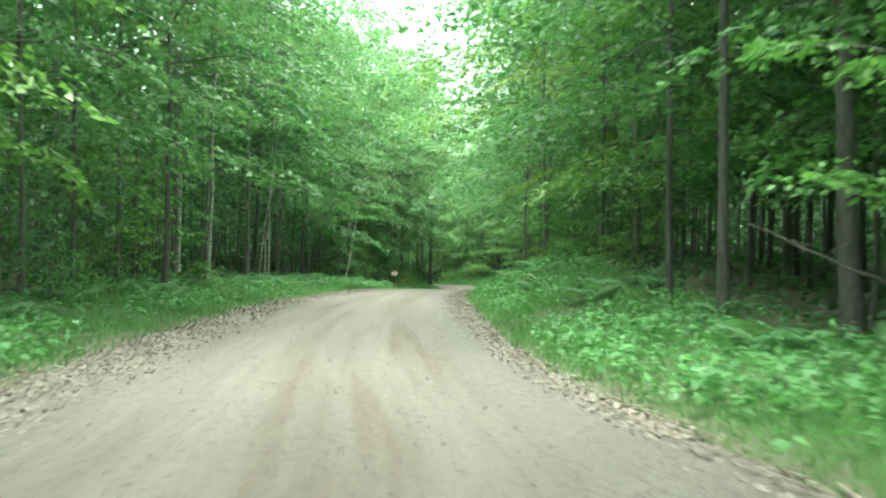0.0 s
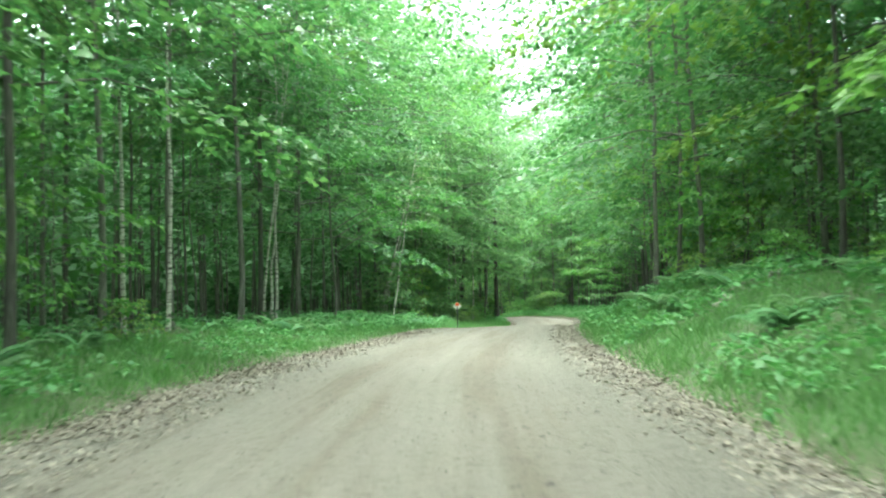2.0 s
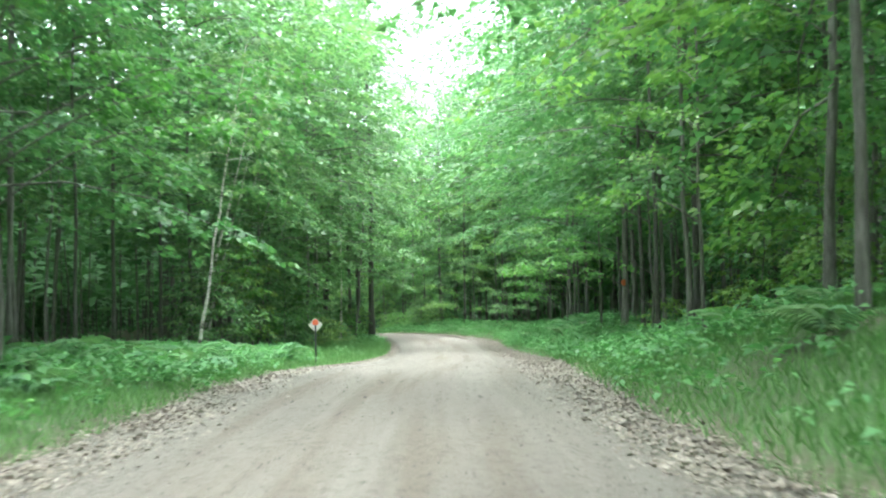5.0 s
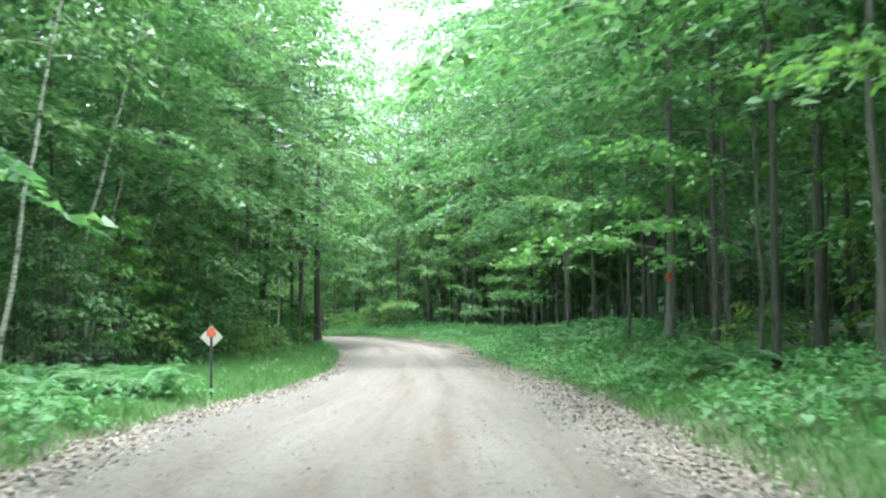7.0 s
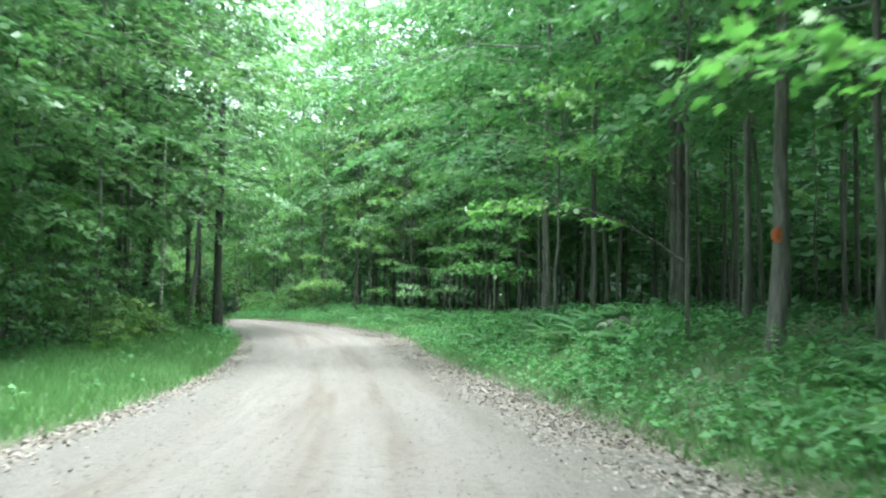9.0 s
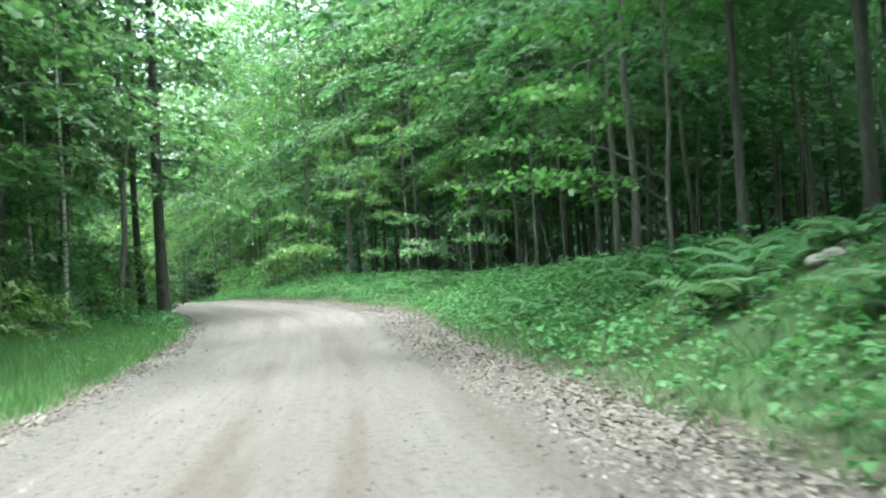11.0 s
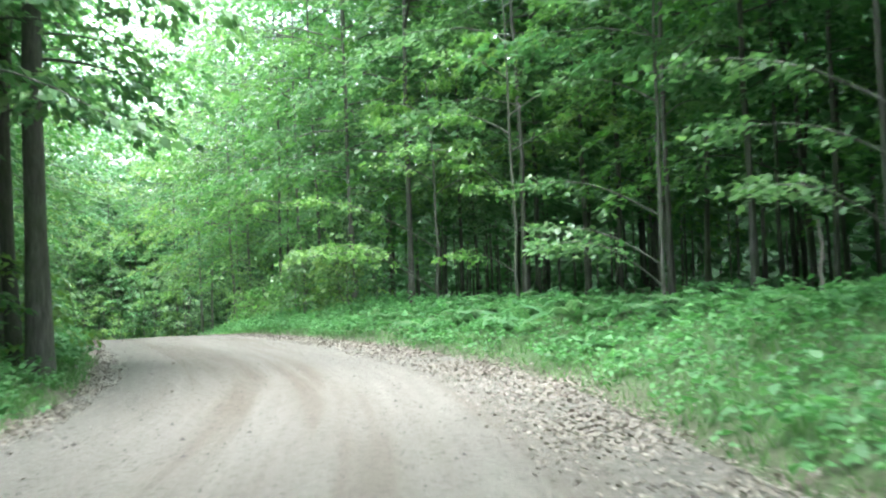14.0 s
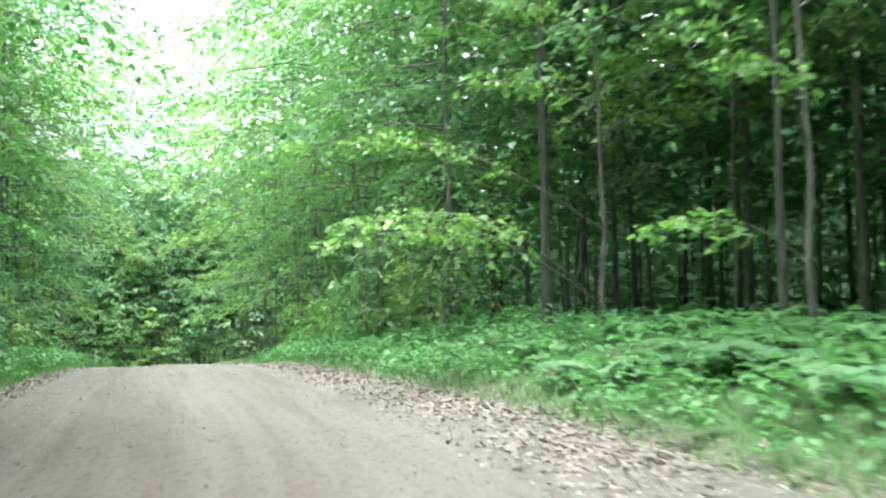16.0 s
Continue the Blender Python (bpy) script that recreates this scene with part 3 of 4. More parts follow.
# the wall of leafy trees along both rims
for side in (-1, 1):
    y = -8.0
    while y < 190:
        lo, hi = (float(np.interp(y, TAB, v)) for v in (S_L, S_R))
        set_back = 3.4 if side > 0 else 4.1
        if side < 0 and 83 < y < 109:
            set_back = 6.4
        if side < 0 and 22 < y < 83:
            set_back = 3.3 if y < 60 else 4.9
        if side < 0 and y > 119:
            set_back = 4.2 if y < 138 else 4.4
        if side > 0 and 28 < y < 50:
            set_back = 5.0
        if side > 0 and 50 < y < 82:
            set_back = 3.1
        if side > 0 and 112 < y < 142:
            set_back = 4.0
        if side > 0 and 115 < y < 128:
            set_back = 4.9
        if side > 0 and y > 142:
            set_back = 3.5
        if y < 16:
            set_back += 1.3
        spread = float(np.interp(y, [50, 58, 80, 84, 112, 120, 140, 144], [1.02, 1.1, 1.1, 1.2, 1.2, 1.0, 1.0, 0.9]))
        if side < 0 and 58 < y < 83:
            spread = 0.98
        x = (hi + set_back if side > 0 else lo - set_back) + side * rng.uniform(-0.4, 1.3)
        if side > 0 and 8 < y < 36:
            x += 2.4 if y < 21 else 0.9
        open_below = side > 0 and (8 < y < 19 or 97 < y < 141) or side < 0 and 83 < y < 106
        seen = any(abs(x - a) < 3.2 and b - 9 < y < b + 1.5 for a, b in placed[:SINGLE])
        if seen and side < 0 and 36 < y < 83:
            x -= 1.7
        if open_below or seen:
            if free(x, y, 0.9):
                stand(TALL if seen and side < 0 and y < 62 else HIGH[rng.integers(2)], x, y, rng.uniform(0, 360), rng.uniform(0.95, 1.1), 1.05 * spread)
                placed.append((x, y))
        elif free(x, y, 1.0):
            stand(EDGE[rng.integers(5)], x, y, rng.uniform(0, 360), rng.uniform(0.9, 1.12), rng.uniform(1.0, 1.18) * spread)
            placed.append((x, y))
        y += rng.uniform(4.2, 5.8) * (0.78 if y > 118 else 1.0)
# more of them behind, where the wood is darkest
for y in np.arange(7, 42, 4.5):
    stand(EDGE[rng.integers(5)], float(np.interp(y, TAB, S_R)) + rng.uniform(8.6, 10.2), y, rng.uniform(0, 360), rng.uniform(0.9, 1.1))
for y in np.r_[np.arange(62, 92, 5.0), np.arange(120, 152, 4.4)]:
    stand(EDGE[rng.integers(5)], float(np.interp(y, TAB, S_R)) + rng.uniform(7.6, 9.6), y, rng.uniform(0, 360), rng.uniform(0.9, 1.08))
# tall ones left of the bend
for x, y in ((-7.4, 115.2), (-6.8, 119.6), (-6.4, 131.5)):
    stand(HIGH[rng.integers(2)], x, y, rng.uniform(0, 360), 1.28, 1.12)
# and across the way where the road drops behind its crest
for n in range(10):
    x, y = (-25 + 4.4 * (n % 5) + rng.uniform(-1, 1), (201.5 if n < 5 else 206.5) + rng.uniform(-1.5, 1.5))
    stand(EDGE[rng.integers(5)], x, y, rng.uniform(0, 360), rng.uniform(0.98, 1.15))
for t in EDGE + HIGH + [TALL]:
    away(t)

# the wood behind: slender trunks under a closed canopy
for y in np.arange(-26, 186, 3.7):
    for side in (-1, 1):
        # three rings below y = -8: unseen trees behind the start, kept for shade
        for ring in range(2 if y > -8 else 3):
            lo, hi = (float(np.interp(y, TAB, v)) for v in (S_L, S_R))
            d = 8.2 + 3.6 * (ring if ring < 2 else -0.8) + rng.uniform(-1.6, 1.6)
            x, yy = (hi + d if side > 0 else lo - d), y + rng.uniform(-1.5, 1.5)
            if free(x, yy, 1.0) and not (side < 0 and 80 < yy < 106 and d < 10.5):
                stand(POLES[rng.integers(5)], x, yy, rng.uniform(0, 360), rng.uniform(0.85, 1.15))
                placed.append((x, yy))
for n in range(44):
    stand(POLES[rng.integers(5)], rng.uniform(-36, 12), rng.uniform(209, 230), rng.uniform(0, 360), rng.uniform(0.95, 1.1), 1.25)
for t in POLES:
    away(t)

# saplings in the shade along the edge
for y in np.arange(-10, 176, 2.8):
    for side in (-1, 1):
        lo, hi = (float(np.interp(y, TAB, v)) for v in (S_L, S_R))
        d = rng.uniform(4.2, 8.0)
        x, yy = (hi + d if side > 0 else lo - d), y + rng.uniform(-1.7, 1.7)
        shown = any(abs(x - a * (1 - (b - yy) / 26)) < 1.5 and b - 13 < yy < b + 0.5 for a, b in placed[:SINGLE]) or (side > 0 and (9 < yy < 36 or 84 < yy < 160)) or (side < 0 and 46 < yy < 106)
        if free(x, yy, 0.8) and not shown:
            stand(YOUNG[rng.integers(4)], x, yy, rng.uniform(0, 360), rng.uniform(0.7, 1.15))

# bushes where growth comes close to the road
for n in range(44):
    y = rng.uniform(119, 162) if n < 30 else rng.uniform(140, 162)
    lo, hi = (float(np.interp(y, TAB, v)) for v in (S_L, S_R))
    d = rng.uniform(1.7, 4.2)
    x = lo - d if n < 30 else hi + d
    stand(BUSH[rng.integers(2)], x, y, rng.uniform(0, 360), rng.uniform(0.7, 1.2))
for n in range(66):
    y = 4 + 2.2 * n + rng.uniform(-1, 1)
    if (n % 2 and (y < 36 or 84 < y < 140)) or (n % 2 == 0 and 46 < y < 104):
        continue
    d = rng.uniform(3.2, 6.4)
    x = float(np.interp(y, TAB, S_R)) + d if n % 2 else float(np.interp(y, TAB, S_L)) - d
    if not any(abs(x - a) < 1.2 and b - 6 < y < b + 0.5 for a, b in placed[:SINGLE]):
        stand(BUSH[rng.integers(2)], x, y, rng.uniform(0, 360), rng.uniform(0.4, 0.9))
for n in range(12):
    x = -22 + 1.6 * n + rng.uniform(-0.6, 0.6)
    stand(BUSH[rng.integers(2)], x, 199.6 + rng.uniform(-1, 1), rng.uniform(0, 360), rng.uniform(0.9, 1.5))
for n in range(14):
    stand(YOUNG[rng.integers(4)], -25 + 1.5 * n + rng.uniform(-0.6, 0.6), 197.5 + rng.uniform(-1, 1), rng.uniform(0, 360), rng.uniform(0.8, 1.3))
for n in range(16):
    y = rng.uniform(108, 121)
    stand(BUSH[rng.integers(2)], float(np.interp(y, TAB, S_L)) - rng.uniform(2.6, 6.0), y, rng.uniform(0, 360), rng.uniform(0.5, 0.95))
for n in range(30):
    y = rng.uniform(86, 124)
    d = rng.uniform(5.0, 9.0) if y < 106 else rng.uniform(2.8, 7.5)
    x = float(np.interp(y, TAB, S_L)) - d
    if not any(abs(x - a) < 0.5 and b - 3 < y < b + 0.3 for a, b in placed[:SINGLE]):
        stand(YOUNG[rng.integers(4)], x, y, rng.uniform(0, 360), rng.uniform(0.45, 0.95))
for t in YOUNG + BUSH:
    away(t)


# ---- the deep wood: trunks and canopy past the nearest trees, and the distance ----
def deep_trunks():
    g = np.random.default_rng(8)
    out = []
    for k in range(760):
        y = g.uniform(-50, 200)
        d = g.uniform(8.5, 30)
        x = np.interp(y, TAB, S_R) + d if k % 5 > 1 else np.interp(y, TAB, S_L) - d
        s = np.linspace(0, 1, 4)
        path = np.c_[x + g.normal(0, 0.35) * s, y + g.normal(0, 0.35) * s, float(ground(x, y)) - 0.2 + 15 * s]
        out.append(tube(path, g.uniform(0.03, 0.1) * (1 - 0.5 * s), 5))
    return joined(out)


def canopy():
    g = np.random.default_rng(12)
    n = 350000
    # leaves below y = 0 hang unseen behind the start and only shade it
    y = np.where(g.uniform(0, 1, n) < 0.22, g.uniform(112, 195, n), g.uniform(-40, 205, n))
    d = np.where(g.uniform(0, 1, n) < 0.5, g.uniform(4.8, 10, n), 7.5 + 34 * g.uniform(0, 1, n) ** 1.4)
    x = np.where(g.uniform(0, 1, n) < 0.5, np.interp(y, TAB, S_R) + d, np.interp(y, TAB, S_L) - d)
    z = ground(x, y) + np.interp(d, [4, 5.5, 8, 12, 17], [9.5, 6.5, 4.5, 3.4, 2.6]) + 14.5 * g.uniform(0, 1, n) + rough(x, y, 0.5)
    size = g.uniform(0.65, 1.25, n) * np.interp(d, [4, 8, 11, 18], [0.26, 0.36, 0.5, 0.95])
    # and across the end of the way
    k = n - 45000
    x[k:], y[k:] = g.uniform(-48, 16, n - k), g.uniform(208, 234, n - k)
    z[k:] = ground(x[k:], y[k:]) + 3 + 13.5 * g.uniform(0, 1, n - k) + 1.5 * rough(x[k:], y[k:], 0.3)
    size[k:] = g.uniform(0.5, 0.9, n - k)
    # dense dark stands beyond the first trees on the right
    j, w = k - 24000, 24000
    y[j:k] = np.where(np.arange(w) % 2, g.uniform(2, 46, w), g.uniform(118, 156, w))
    d[j:k] = g.uniform(6.5, 15, w)
    x[j:k] = np.interp(y[j:k], TAB, S_R) + d[j:k]
    z[j:k] = ground(x[j:k], y[j:k]) + 2.6 + 12 * g.uniform(0, 1, w) ** 1.3
    size[j:k] = g.uniform(0.65, 1.25, w) * np.interp(d[j:k], [6, 15], [0.3, 0.55])
    return pointed(np.c_[x, y, z], g.normal(0, 1, (n, 3)) * [1, 1, 0.3], np.c_[g.normal(0, 0.4, (n, 2)), np.ones(n)], size, size * 0.8)


def roof():
    """Large leaves added behind the first rows, hidden by nearer crowns, to block skylight over the wood."""
    g = np.random.default_rng(14)
    n = 18000
    y = g.uniform(-60, 215, n)
    d = g.uniform(10, 40, n)
    x = np.where(g.uniform(0, 1, n) < 0.5, np.interp(y, TAB, S_R) + d, np.interp(y, TAB, S_L) - d)
    z = ground(x, y) + 17.5 + 1.6 * rough(x, y, 0.35) + g.uniform(-2.5, 2.5, n)
    size = g.uniform(0.9, 1.7, n)
    return pointed(np.c_[x, y, z], g.normal(0, 1, (n, 3)) * [1, 1, 0.3], np.c_[g.normal(0, 0.4, (n, 2)), np.ones(n)], size, size * 0.9)


tagged(new("deep_wood_trunks", mesh_of("deep_wood_trunks", *deep_trunks(), BARK_DARK, True)), "dark trunks deep inside the wood", "woods", kind="stuff")
tagged(new("wood_canopy", mesh_of("wood_canopy", *canopy(), SHADED_LEAF)), "closed leaf canopy of the wood", "woods", kind="stuff")

tagged(new("treetops", mesh_of("treetops", *roof(), SHADED_LEAF)), "added layer of large leaves that blocks skylight over the wood", "woods", kind="stuff")

# ---- far woods that close the view ----
def far_woods():
    g = np.random.default_rng(9)
    n = 80000
    y = g.uniform(-60, 215, n)
    side = np.where(g.uniform(0, 1, n) < 0.5, -1, 1)
    mid = np.interp(y, TAB, (S_L + S_R) / 2)
    x = mid + side * g.uniform(26, 36, n)
    ends = g.uniform(0, 1, n) < 0.22
    front = g.uniform(0, 1, n) < 0.75
    x = np.where(ends, g.uniform(-70, 45, n), x)
    y = np.where(ends, np.where(front, g.uniform(212, 232, n), g.uniform(-70, -45, n)), y)
    z = ground(x, y) + np.where(ends, 16, 19) * g.uniform(0, 1, n) ** 1.5
    b = np.c_[x, y, z]
    size = g.uniform(0.5, 1.2, n)
    return three(*blades(b, g.normal(0, 1, (n, 3)) * [1, 1, 0.4], np.c_[g.normal(0, 0.7, (n, 2)), np.ones(n)], size, size * 0.9))


tagged(new("far_woods", mesh_of("far_woods", *far_woods(), SHADED_LEAF)), "distant dark woods that close the view", "woods", kind="stuff")


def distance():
    """An uneven curtain all round, far behind the trees, added to block the sky and coloured dark as shaded woods."""
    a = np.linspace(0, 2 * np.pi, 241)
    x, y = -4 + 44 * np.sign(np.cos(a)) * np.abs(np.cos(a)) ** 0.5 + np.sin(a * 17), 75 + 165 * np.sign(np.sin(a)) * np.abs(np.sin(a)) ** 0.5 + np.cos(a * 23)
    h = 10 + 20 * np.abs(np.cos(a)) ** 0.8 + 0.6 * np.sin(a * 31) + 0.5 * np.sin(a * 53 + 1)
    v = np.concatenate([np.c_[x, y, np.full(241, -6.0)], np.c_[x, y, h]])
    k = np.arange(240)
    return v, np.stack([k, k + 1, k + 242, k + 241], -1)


tagged(new("backdrop", mesh_of("backdrop", *distance(), BACK)), "added curtain coloured dark like the shaded depth of the woods", "backdrop", kind="structure")


# ---- low growth: grass, herbs, fallen leaves, stones ----
def scatter(n, seed, near, far, y0=-4, y1=168, power=1.0, weight=None):
    """Places beside the road, from near to far metres outside its rims."""
    g = np.random.default_rng(seed)
    y = g.uniform(y0, y1, n)
    side = np.where(g.uniform(0, 1, n) < 0.5, -1, 1)
    d = near + (far - near) * g.uniform(0, 1, n) ** power
    x = np.where(side > 0, np.interp(y, TAB, S_R) + d, np.interp(y, TAB, S_L) - d)
    keep = np.ones(n, bool) if weight is None else g.uniform(0, 1, n) < weight(x, y, d, side)
    return g, x[keep], y[keep], d[keep], side[keep]


def bare(x, y):
    """1 where the banks show soil and stones, 0 elsewhere."""
    return np.maximum.reduce([np.exp(-((x - a) ** 2 + (y - b) ** 2) / r ** 2) for a, b, r in ((4.1, 42.3, 1.3), (8.6, 77.5, 1.2), (8.0, 96.0, 1.3), (6.4, 86.0, 0.9), (8.3, 121.0, 1.0))])


def grassy(x, y, d, side):
    patch = 0.5 + 0.5 * rough(x, y, 0.8)
    lawn = (side < 0) & (y > 82) & (y < 118)
    patch = patch * np.where((side > 0) & (y > 84), 0.35, 1.0) - np.where((side > 0) & (y > 84), 0.12, 0.0)
    return (1 - 0.8 * bare(x, y)) * np.clip(0.25 + patch * 0.7 + 0.5 * lawn, 0, 1) * smooth((d + 0.1) / 0.5) * (1 - smooth((d - 2.8 - 1.5 * lawn) / 2.5))


g, x, y, d, side = scatter(640000, 21, 0.0, 6.5, weight=grassy)
n = len(x)
lawn = (side < 0) & (y > 82) & (y < 118)
long = g.uniform(0.12, 0.34, n) * (0.75 + 0.35 * rough(x, y, 1.1)) * np.where(lawn, 1.25, 1.0)
wide = g.uniform(0.006, 0.013, n)
lean = g.normal(0, 0.45, (n, 2))
flat = unit(np.c_[g.normal(0, 1, (n, 2)), np.zeros(n)])
root = np.c_[x, y, ground(x, y) - 0.02]
tip = root + np.c_[lean * long[:, None], long]
tri = np.stack([root - flat * wide[:, None], root + flat * wide[:, None], tip], 1).reshape(-1, 3)
tagged(new("grass", mesh_of("grass", tri, np.arange(n * 3).reshape(-1, 3), GRASS)), "bright green grass on the road's verges", "grass", kind="stuff")


def leafy(x, y, d, side):
    patch = 0.5 + 0.5 * rough(x + 31, y - 12, 0.6)
    lawn = (side < 0) & (y > 82) & (y < 116) & (d < 4.5)
    patch = patch + np.where((side > 0) & (y > 84), 0.3, np.where((y > 20) & (y < 62), -0.3, 0.0))
    return (1 - 0.8 * bare(x, y)) * np.clip(patch * 1.2 - 0.1, 0.05, 1) * smooth(d / 0.6) * np.where(lawn, 0.05, 1.0) * (1 - 0.85 * smooth((d - 2.6) / 2.4))


g, x, y, d, side = scatter(66000, 22, 0.1, 8.5, weight=leafy)
n = len(x)
stalk = g.uniform(0.08, 0.46, n) * (1 - 0.4 * smooth((d - 3) / 3))
k = 5
b = np.repeat(np.c_[x, y, ground(x, y) + stalk], k, 0) + np.c_[g.normal(0, 0.07, (n * k, 2)), g.normal(0, 0.05, n * k)]
turn = g.uniform(0, 2 * np.pi, n * k)
size = np.repeat(g.uniform(0.08, 0.17, n), k) * g.uniform(0.7, 1.2, n * k)
herb = blades(b, np.c_[np.cos(turn), np.sin(turn), g.normal(-0.1, 0.25, n * k)], np.c_[g.normal(0, 0.35, (n * k, 2)), np.ones(n * k)], size, size * 0.75)
tagged(new("herbs", mesh_of("herbs", *herb, HERB)), "low broad-leaved herbs covering the banks", "herbs", kind="stuff")


def strewn(x, y, d, side):
    strip = np.where(side > 0, np.interp(y, [0, 10, 20, 34, 60, 75, 100, 125, 150], [0.6, 0.5, 0.45, 0.8, 0.8, 1.2, 1.15, 1.5, 1.0]), np.interp(y, [0, 40, 60, 90, 150], [1.3, 1.3, 0.9, 0.45, 0.35]))
    inside = np.exp(-(np.abs(d + strip * 0.45) / (strip * 0.5 + 0.12)) ** 4)
    return inside * (0.3 + 0.7 * smooth((d + strip) / strip)) * np.clip(0.75 + 0.6 * rough(x, y, 1.3), 0, 1) + 0.003


g, x, y, d, side = scatter(640000, 23, -1.7, 0.6, y0=2, y1=155, weight=strewn)
n = len(x)
turn = g.uniform(0, 2 * np.pi, n)
size = g.uniform(0.035, 0.075, n)
b = np.c_[x, y, ground(x, y) + 0.008 + g.uniform(0, 0.03, n)]
leaf = pointed(b, np.c_[np.cos(turn), np.sin(turn), g.normal(0.05, 0.22, n)], np.c_[g.normal(0, 0.35, (n, 2)), np.ones(n)], size, size * 0.75)
tagged(new("leaf_litter", mesh_of("leaf_litter", *leaf, LITTER)), "dry curled brown leaves along the road's rims", "leaf litter", kind="stuff")


# loose pebbles, most of them near the rims
g = np.random.default_rng(31)
n = 24000
y = g.uniform(3, 150, n)
lo, hi = np.interp(y, TAB, S_L), np.interp(y, TAB, S_R)
u = np.where(g.uniform(0, 1, n) < 0.42, np.where(g.uniform(0, 1, n) < 0.5, 0, 1) + g.normal(0, 0.1, n), g.uniform(0, 1, n))
u = np.clip(np.where(u < 0, -u, np.where(u > 1, 2 - u, u)), 0.01, 0.99)
x = lo + (hi - lo) * u
r = g.uniform(0.006, 0.02, n) * np.where(g.uniform(0, 1, n) < 0.04, 1.8, 1)
shape = np.array([(1, 0, 0), (0, 1, 0), (-1, 0, 0), (0, -1, 0), (0, 0, 0.8)], float)
v = np.c_[x, y, ground(x, y) + 0.004][:, None] + r[:, None, None] * shape[None] * g.uniform(0.7, 1.3, (n, 5, 3))
f = (np.arange(n) * 5)[:, None, None] + np.array([(0, 1, 4), (1, 2, 4), (2, 3, 4), (3, 0, 4)])[None]
tagged(new("pebbles", mesh_of("pebbles", v.reshape(-1, 3), f.reshape(-1, 3), PEBBLE)), "small loose stones on the dirt road", "pebbles", kind="stuff")


# low growth in the shade of the wood
g, x, y, d, side = scatter(32000, 26, 4.5, 30.0, y0=-20, y1=190, power=1.3)
n = len(x)
size = g.uniform(0.15, 0.42, n)
b = np.c_[x, y, ground(x, y) + g.uniform(0.05, 0.75, n) * (0.6 + 0.4 * rough(x, y, 0.7))]
shade = three(*blades(b, np.c_[g.normal(0, 1, (n, 2)), g.normal(-0.1, 0.3, n)], np.c_[g.normal(0, 0.45, (n, 2)), np.ones(n)], size, size * 0.8))
tagged(new("undergrowth", mesh_of("undergrowth", *shade, SHADED_LEAF)), "low leafy undergrowth in the shade of the wood", "undergrowth", kind="stuff")


# ---- ferns ----
def make_fern(seed):
    g = np.random.default_rng(seed)
    thing = new("fern")
    for k in range(8):
        pieces = []
        a = k * 2.39996 + g.normal(0, 0.25)
        out, cross = np.array([np.cos(a), np.sin(a), 0]), np.array([-np.sin(a), np.cos(a), 0])
        long = g.uniform(0.55, 0.85)
        s = np.linspace(0.12, 1, 15)
        spine = out * (s * long * 0.9)[:, None] + np.array([0, 0, 1]) * (long * (0.85 * s - 0.62 * s ** 2.2))[:, None]
        spine += cross * (g.normal(0, 0.08) * s ** 2)[:, None]
        wide = long * 0.3 * np.sin(np.clip(s * 1.05, 0, 1) ** 0.7 * np.pi * 0.93 + 0.15)
        for sgn in (-1, 1):
            b = spine
            ax = cross * sgn + out * 0.45 + np.array([0, 0, -0.22])
            v, f = blades(b, np.repeat(ax[None], len(b), 0), np.repeat((np.array([0, 0, 1]) + out * 0.2)[None], len(b), 0), np.maximum(wide, 0.03), np.full(len(b), long * 0.075))
            pieces.append((v, f))
        part("frond", mesh_of("frond", *joined(pieces), FERN), thing)
    return tagged(thing, "green fern with arching fronds on the verge", "fern", "ferns beside the road")


FERNS = [make_fern(500 + k) for k in range(3)]


def ferny(x, y, d, side):
    left = np.interp(y, [4, 10, 40, 50, 56, 82, 86, 160], [0.3, 0.7, 0.6, 0.2, 0.9, 0.9, 0.03, 0.03]) * smooth((d - 1.6) / 1.2)
    right = np.interp(y, [4, 12, 30, 50, 60, 66, 84, 90, 104, 112, 118, 132, 140], [0.2, 0.2, 0.15, 0.4, 0.5, 0.9, 0.8, 0.9, 0.9, 0.4, 0.9, 0.9, 0.2]) * smooth((d - 1.0) / 1.0)
    return np.where(side > 0, right, left) * np.clip(0.7 + 0.6 * rough(x - 7, y + 3, 0.35), 0.1, 1)


g, x, y, d, side = scatter(900, 24, 1.0, 4.8, y0=6, y1=142, weight=ferny)
for px, py in list(zip(x, y))[:256]:
    stand(FERNS[g.integers(3)], float(px), float(py), g.uniform(0, 360), g.uniform(0.85, 1.5), tip=g.normal(0, 6))
# a thick stand of them short of the sign
for n in range(38):
    y = g.uniform(66, 84)
    stand(FERNS[g.integers(3)], float(np.interp(y, TAB, S_L)) - g.uniform(1.1, 4.6), y, g.uniform(0, 360), g.uniform(1.3, 1.9), tip=g.normal(0, 6))
for t in FERNS:
    away(t)


# ---- the small diamond sign ----
def solid(bm_make, bevel=0.0):
    bm = bmesh.new()
    bm_make(bm)
    if bevel:
        bmesh.ops.bevel(bm, geom=bm.edges[:], offset=bevel, segments=2, affect="EDGES")
    return bm


def part_bm(name, bm, material, parent, label=""):
    me = bpy.data.meshes.new(name)
    bm.to_mesh(me)
    bm.free()
    me.materials.append(material)
    return part(name, me, parent, label)


def block(sx, sy, sz, m):
    def make(bm):
        bmesh.ops.create_cube(bm, size=1, matrix=m @ Matrix.Diagonal((sx, sy, sz, 1)))
    return make


SX, SY, SZ = -3.52, 81.1, 1.66
sign = new("diamond_sign")
sign.matrix_basis = pose(SX, SY, SZ, 0, 0, -3)
foot = float(ground(SX, SY)) - SZ
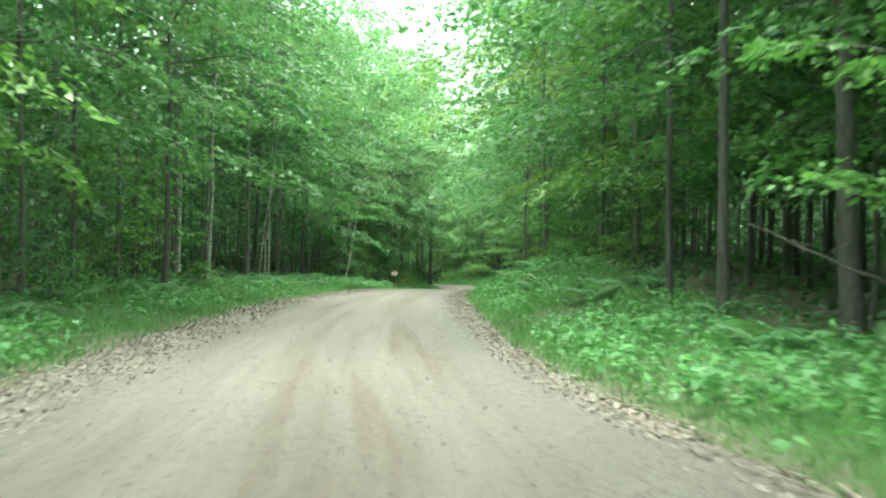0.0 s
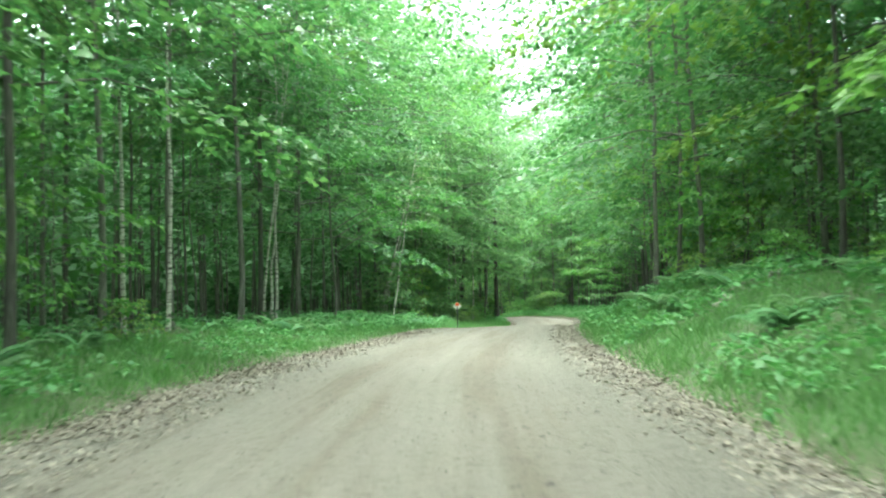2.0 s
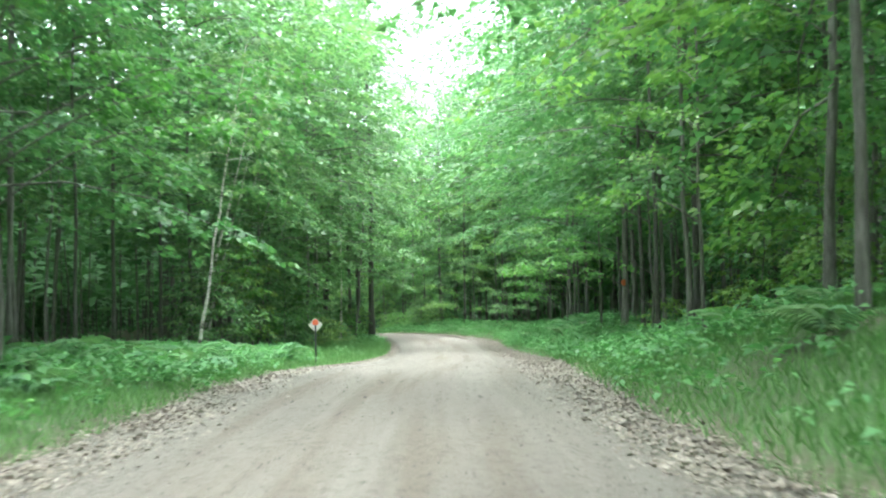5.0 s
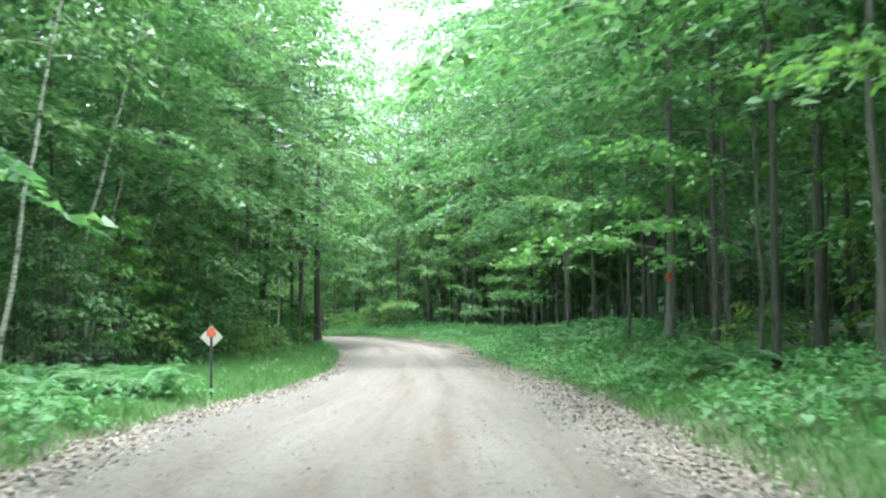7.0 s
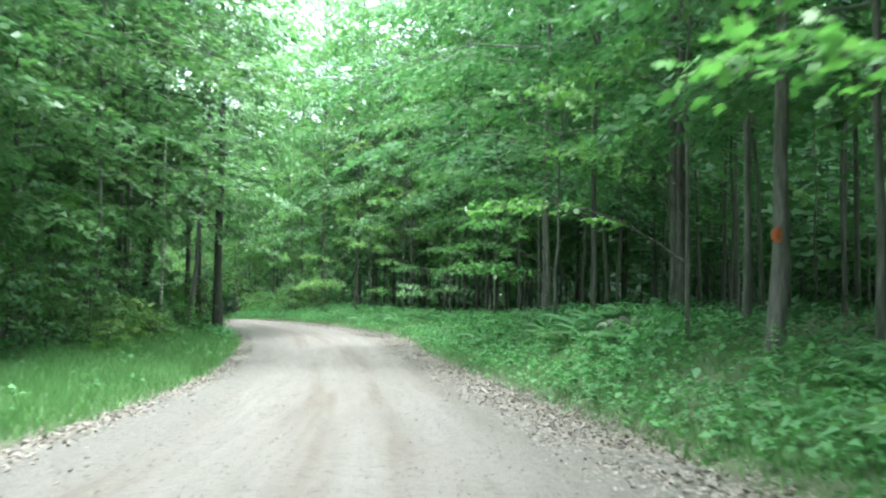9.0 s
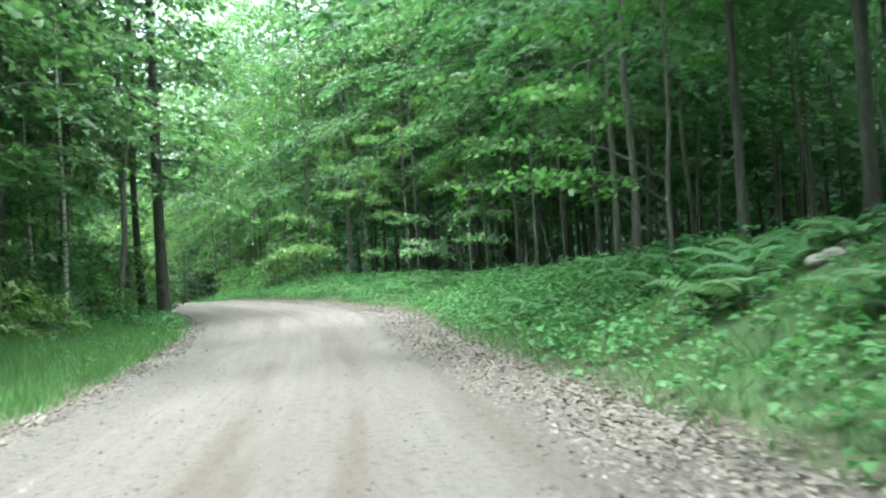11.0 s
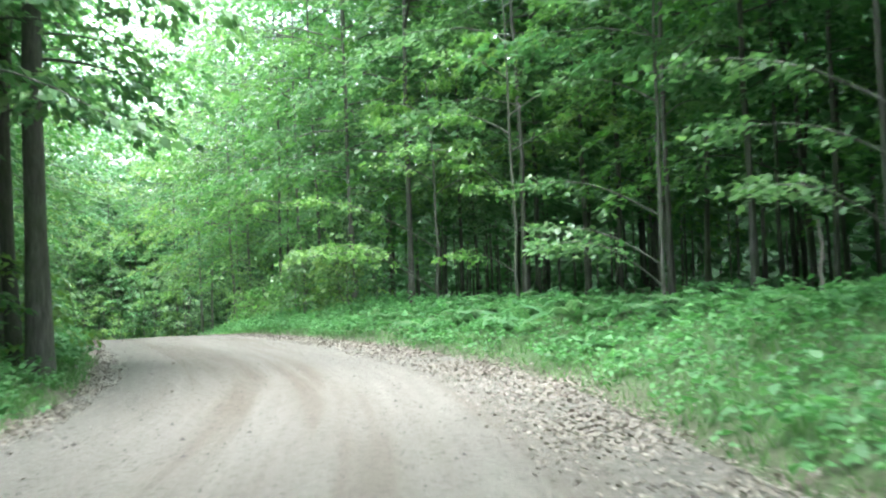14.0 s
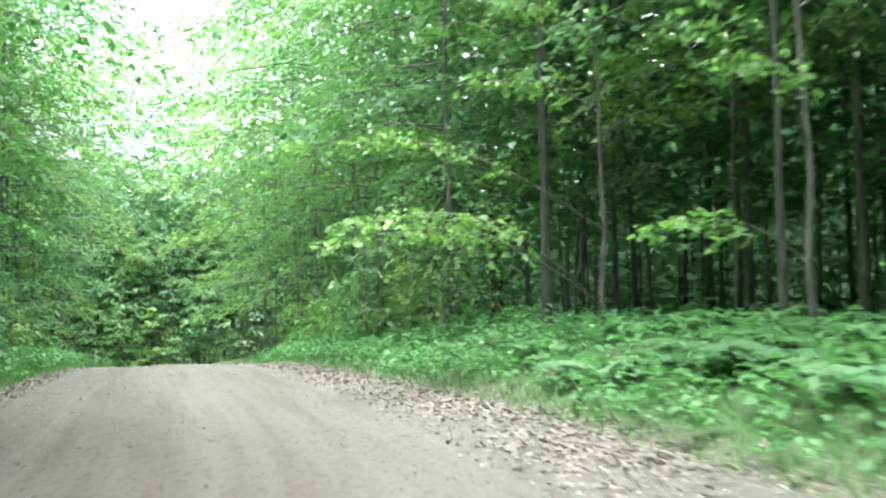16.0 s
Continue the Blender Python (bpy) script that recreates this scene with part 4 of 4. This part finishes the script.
plate = part_bm("sign_plate", solid(block(0.33, 0.006, 0.33, pose(0, 0, 0, 0, 45, 0)), 0.002), SIGN_WHITE, sign, "weathered white diamond plate")


def blot(bm):
    pts = [bm.verts.new(((0.098 - 0.042 * math.sin(a)) * math.cos(a), -0.0065, 0.098 + 0.104 * math.sin(a))) for a in np.linspace(0, 2 * math.pi, 22, endpoint=False)]
    f = bm.faces.new(pts)
    ext = bmesh.ops.extrude_face_region(bm, geom=[f])
    bmesh.ops.translate(bm, verts=[v for v in ext["geom"] if isinstance(v, bmesh.types.BMVert)], vec=(0, -0.002, 0))


part_bm("orange_mark", solid(blot), SIGN_ORANGE, plate, "faded orange mark on the upper half")
part_bm("post", solid(block(0.055, 0.03, -foot + 0.3, pose(0, -0.024, (foot - 0.3) / 2 + 0.0, 0, 0, 0)), 0.005), POST, sign, "dark steel post")
tagged(sign, "small white diamond sign with orange mark on a dark post", "road sign")

# orange blaze on its trunk
blaze_tree = next(o for o in scene.objects if o.name.startswith("blazed_tree"))


def paint(bm):
    r0 = 0.15
    rows = []
    for h in np.linspace(-0.12, 0.12, 8):
        half = 0.75 * math.sqrt(max(0.04, 1 - (h / 0.125) ** 2))
        rows.append([bm.verts.new((r0 * math.sin(a), -r0 * math.cos(a), h)) for a in np.linspace(-half, half, 6)])
    for a, b in zip(rows, rows[1:]):
        for k in range(5):
            bm.faces.new((a[k], a[k + 1], b[k + 1], b[k]))


mark = part_bm("blaze", solid(paint), BLAZE, next(o for o in blaze_tree.children if o.name.startswith("trunk")), "orange painted spot")
mark.location = (0.0, 0.0, 3.0 - float(ground(8.0, 87.2)))


# ---- dead wood and stones ----
def make_stick(name, label, path, thick, twigs, material, seed):
    g = np.random.default_rng(seed)
    path = np.array(path, float)
    q = np.linspace(0, 1, len(path))
    fine = np.linspace(0, 1, 9)
    line = np.stack([np.interp(fine, q, path[:, c]) for c in range(3)], 1) + g.normal(0, thick * 0.5, (9, 3))
    thing = new(name)
    thing.matrix_basis = Matrix.Translation(line[0])
    line -= line[0]
    part("stem", mesh_of("stem", *tube(line, thick * (1 - 0.7 * fine), 7), material, True), thing)
    for k in range(twigs):
        u = g.uniform(0.3, 0.9)
        p = np.array([np.interp(u, fine, line[:, c]) for c in range(3)])
        d = g.normal(0, 1, 3) * [1, 1, 0.6]
        d = d / np.linalg.norm(d) * g.uniform(0.3, 0.8)
        part("twig", mesh_of("twig", *tube(p + d * np.linspace(0, 1, 4)[:, None] + g.normal(0, 0.02, (4, 3)), thick * 0.35 * np.linspace(1, 0.3, 4), 4), material, True), thing)
    return tagged(thing, label, "dead branch")


def over(x, y, h=0.0):
    return (x, y, float(ground(x, y)) + h)


DEAD = plain_material("bare_dead_wood", (0.2, 0.19, 0.17), 0.85, 0.45, 18)
make_stick("fallen_branch", "pale dead branch hanging at the wood's edge", [over(7.6, 16.8, 0.1), (6.3, 16.2, 1.65), (5.2, 15.9, 2.05), (4.25, 15.8, 2.4)], 0.035, 4, DEAD, 801)
make_stick("broken_stem", "pale broken stem leaning on the bank", [over(10.35, 115.8, -0.1), over(10.2, 115.8, 0.8), over(9.95, 115.7, 1.7)], 0.045, 1, DEAD, 802)
make_stick("broken_stem", "short pale broken stem on the bank", [over(10.5, 119.7, -0.1), over(10.48, 119.7, 1.4)], 0.05, 0, DEAD, 803)
make_stick("dead_stub", "thin dark dead stub in the grass", [over(-5.66, 104.0, -0.1), over(-5.7, 104.0, 0.5), over(-5.62, 104.0, 0.9)], 0.05, 1, BARK_DARK, 804)
make_stick("fallen_branch", "grey dead branch lying on the bank", [over(4.9, 41.0, 0.04), over(4.4, 42.4, 0.12), over(3.7, 43.6, 0.05)], 0.03, 3, DEAD, 805)
make_stick("fallen_branch", "grey dead branch lying on the bank", [over(9.6, 93.5, 0.05), over(8.7, 94.4, 0.15), over(7.9, 95.6, 0.06)], 0.03, 3, DEAD, 806)


def make_stone(seed):
    bm = bmesh.new()
    bmesh.ops.create_icosphere(bm, subdivisions=2, radius=1)
    for v in bm.verts:
        p = v.co * 1.3 + Vector((seed * 7.3, 0, 0))
        v.co *= 1 + 0.35 * noise.noise(p) + 0.12 * noise.noise(p * 3)
        v.co.z *= 0.6
    me = bpy.data.meshes.new("stone")
    bm.to_mesh(me)
    bm.free()
    me.materials.append(STONE)
    return me


STONES = [make_stone(k) for k in range(4)]
g = np.random.default_rng(77)
for n in range(26):
    cx, cy, spread = ((4.1, 42.3, 0.8), (8.6, 77.5, 1.0), (8.0, 96.0, 1.0))[0 if n < 14 else 1 if n < 20 else 2]
    x, y = cx + g.normal(0, spread * 0.6), cy + g.normal(0, spread)
    ob = new("stone", STONES[n % 4])
    r = g.uniform(0.06, 0.17)
    ob.matrix_basis = pose(x, y, float(ground(x, y)) + r * 0.2, 0, 0, g.uniform(0, 360)) @ Matrix.Diagonal((r * 1.3, r, r, 1))
    tagged(ob, "pale rough stone in the bare soil of the bank", "stone", "stones on the bank")
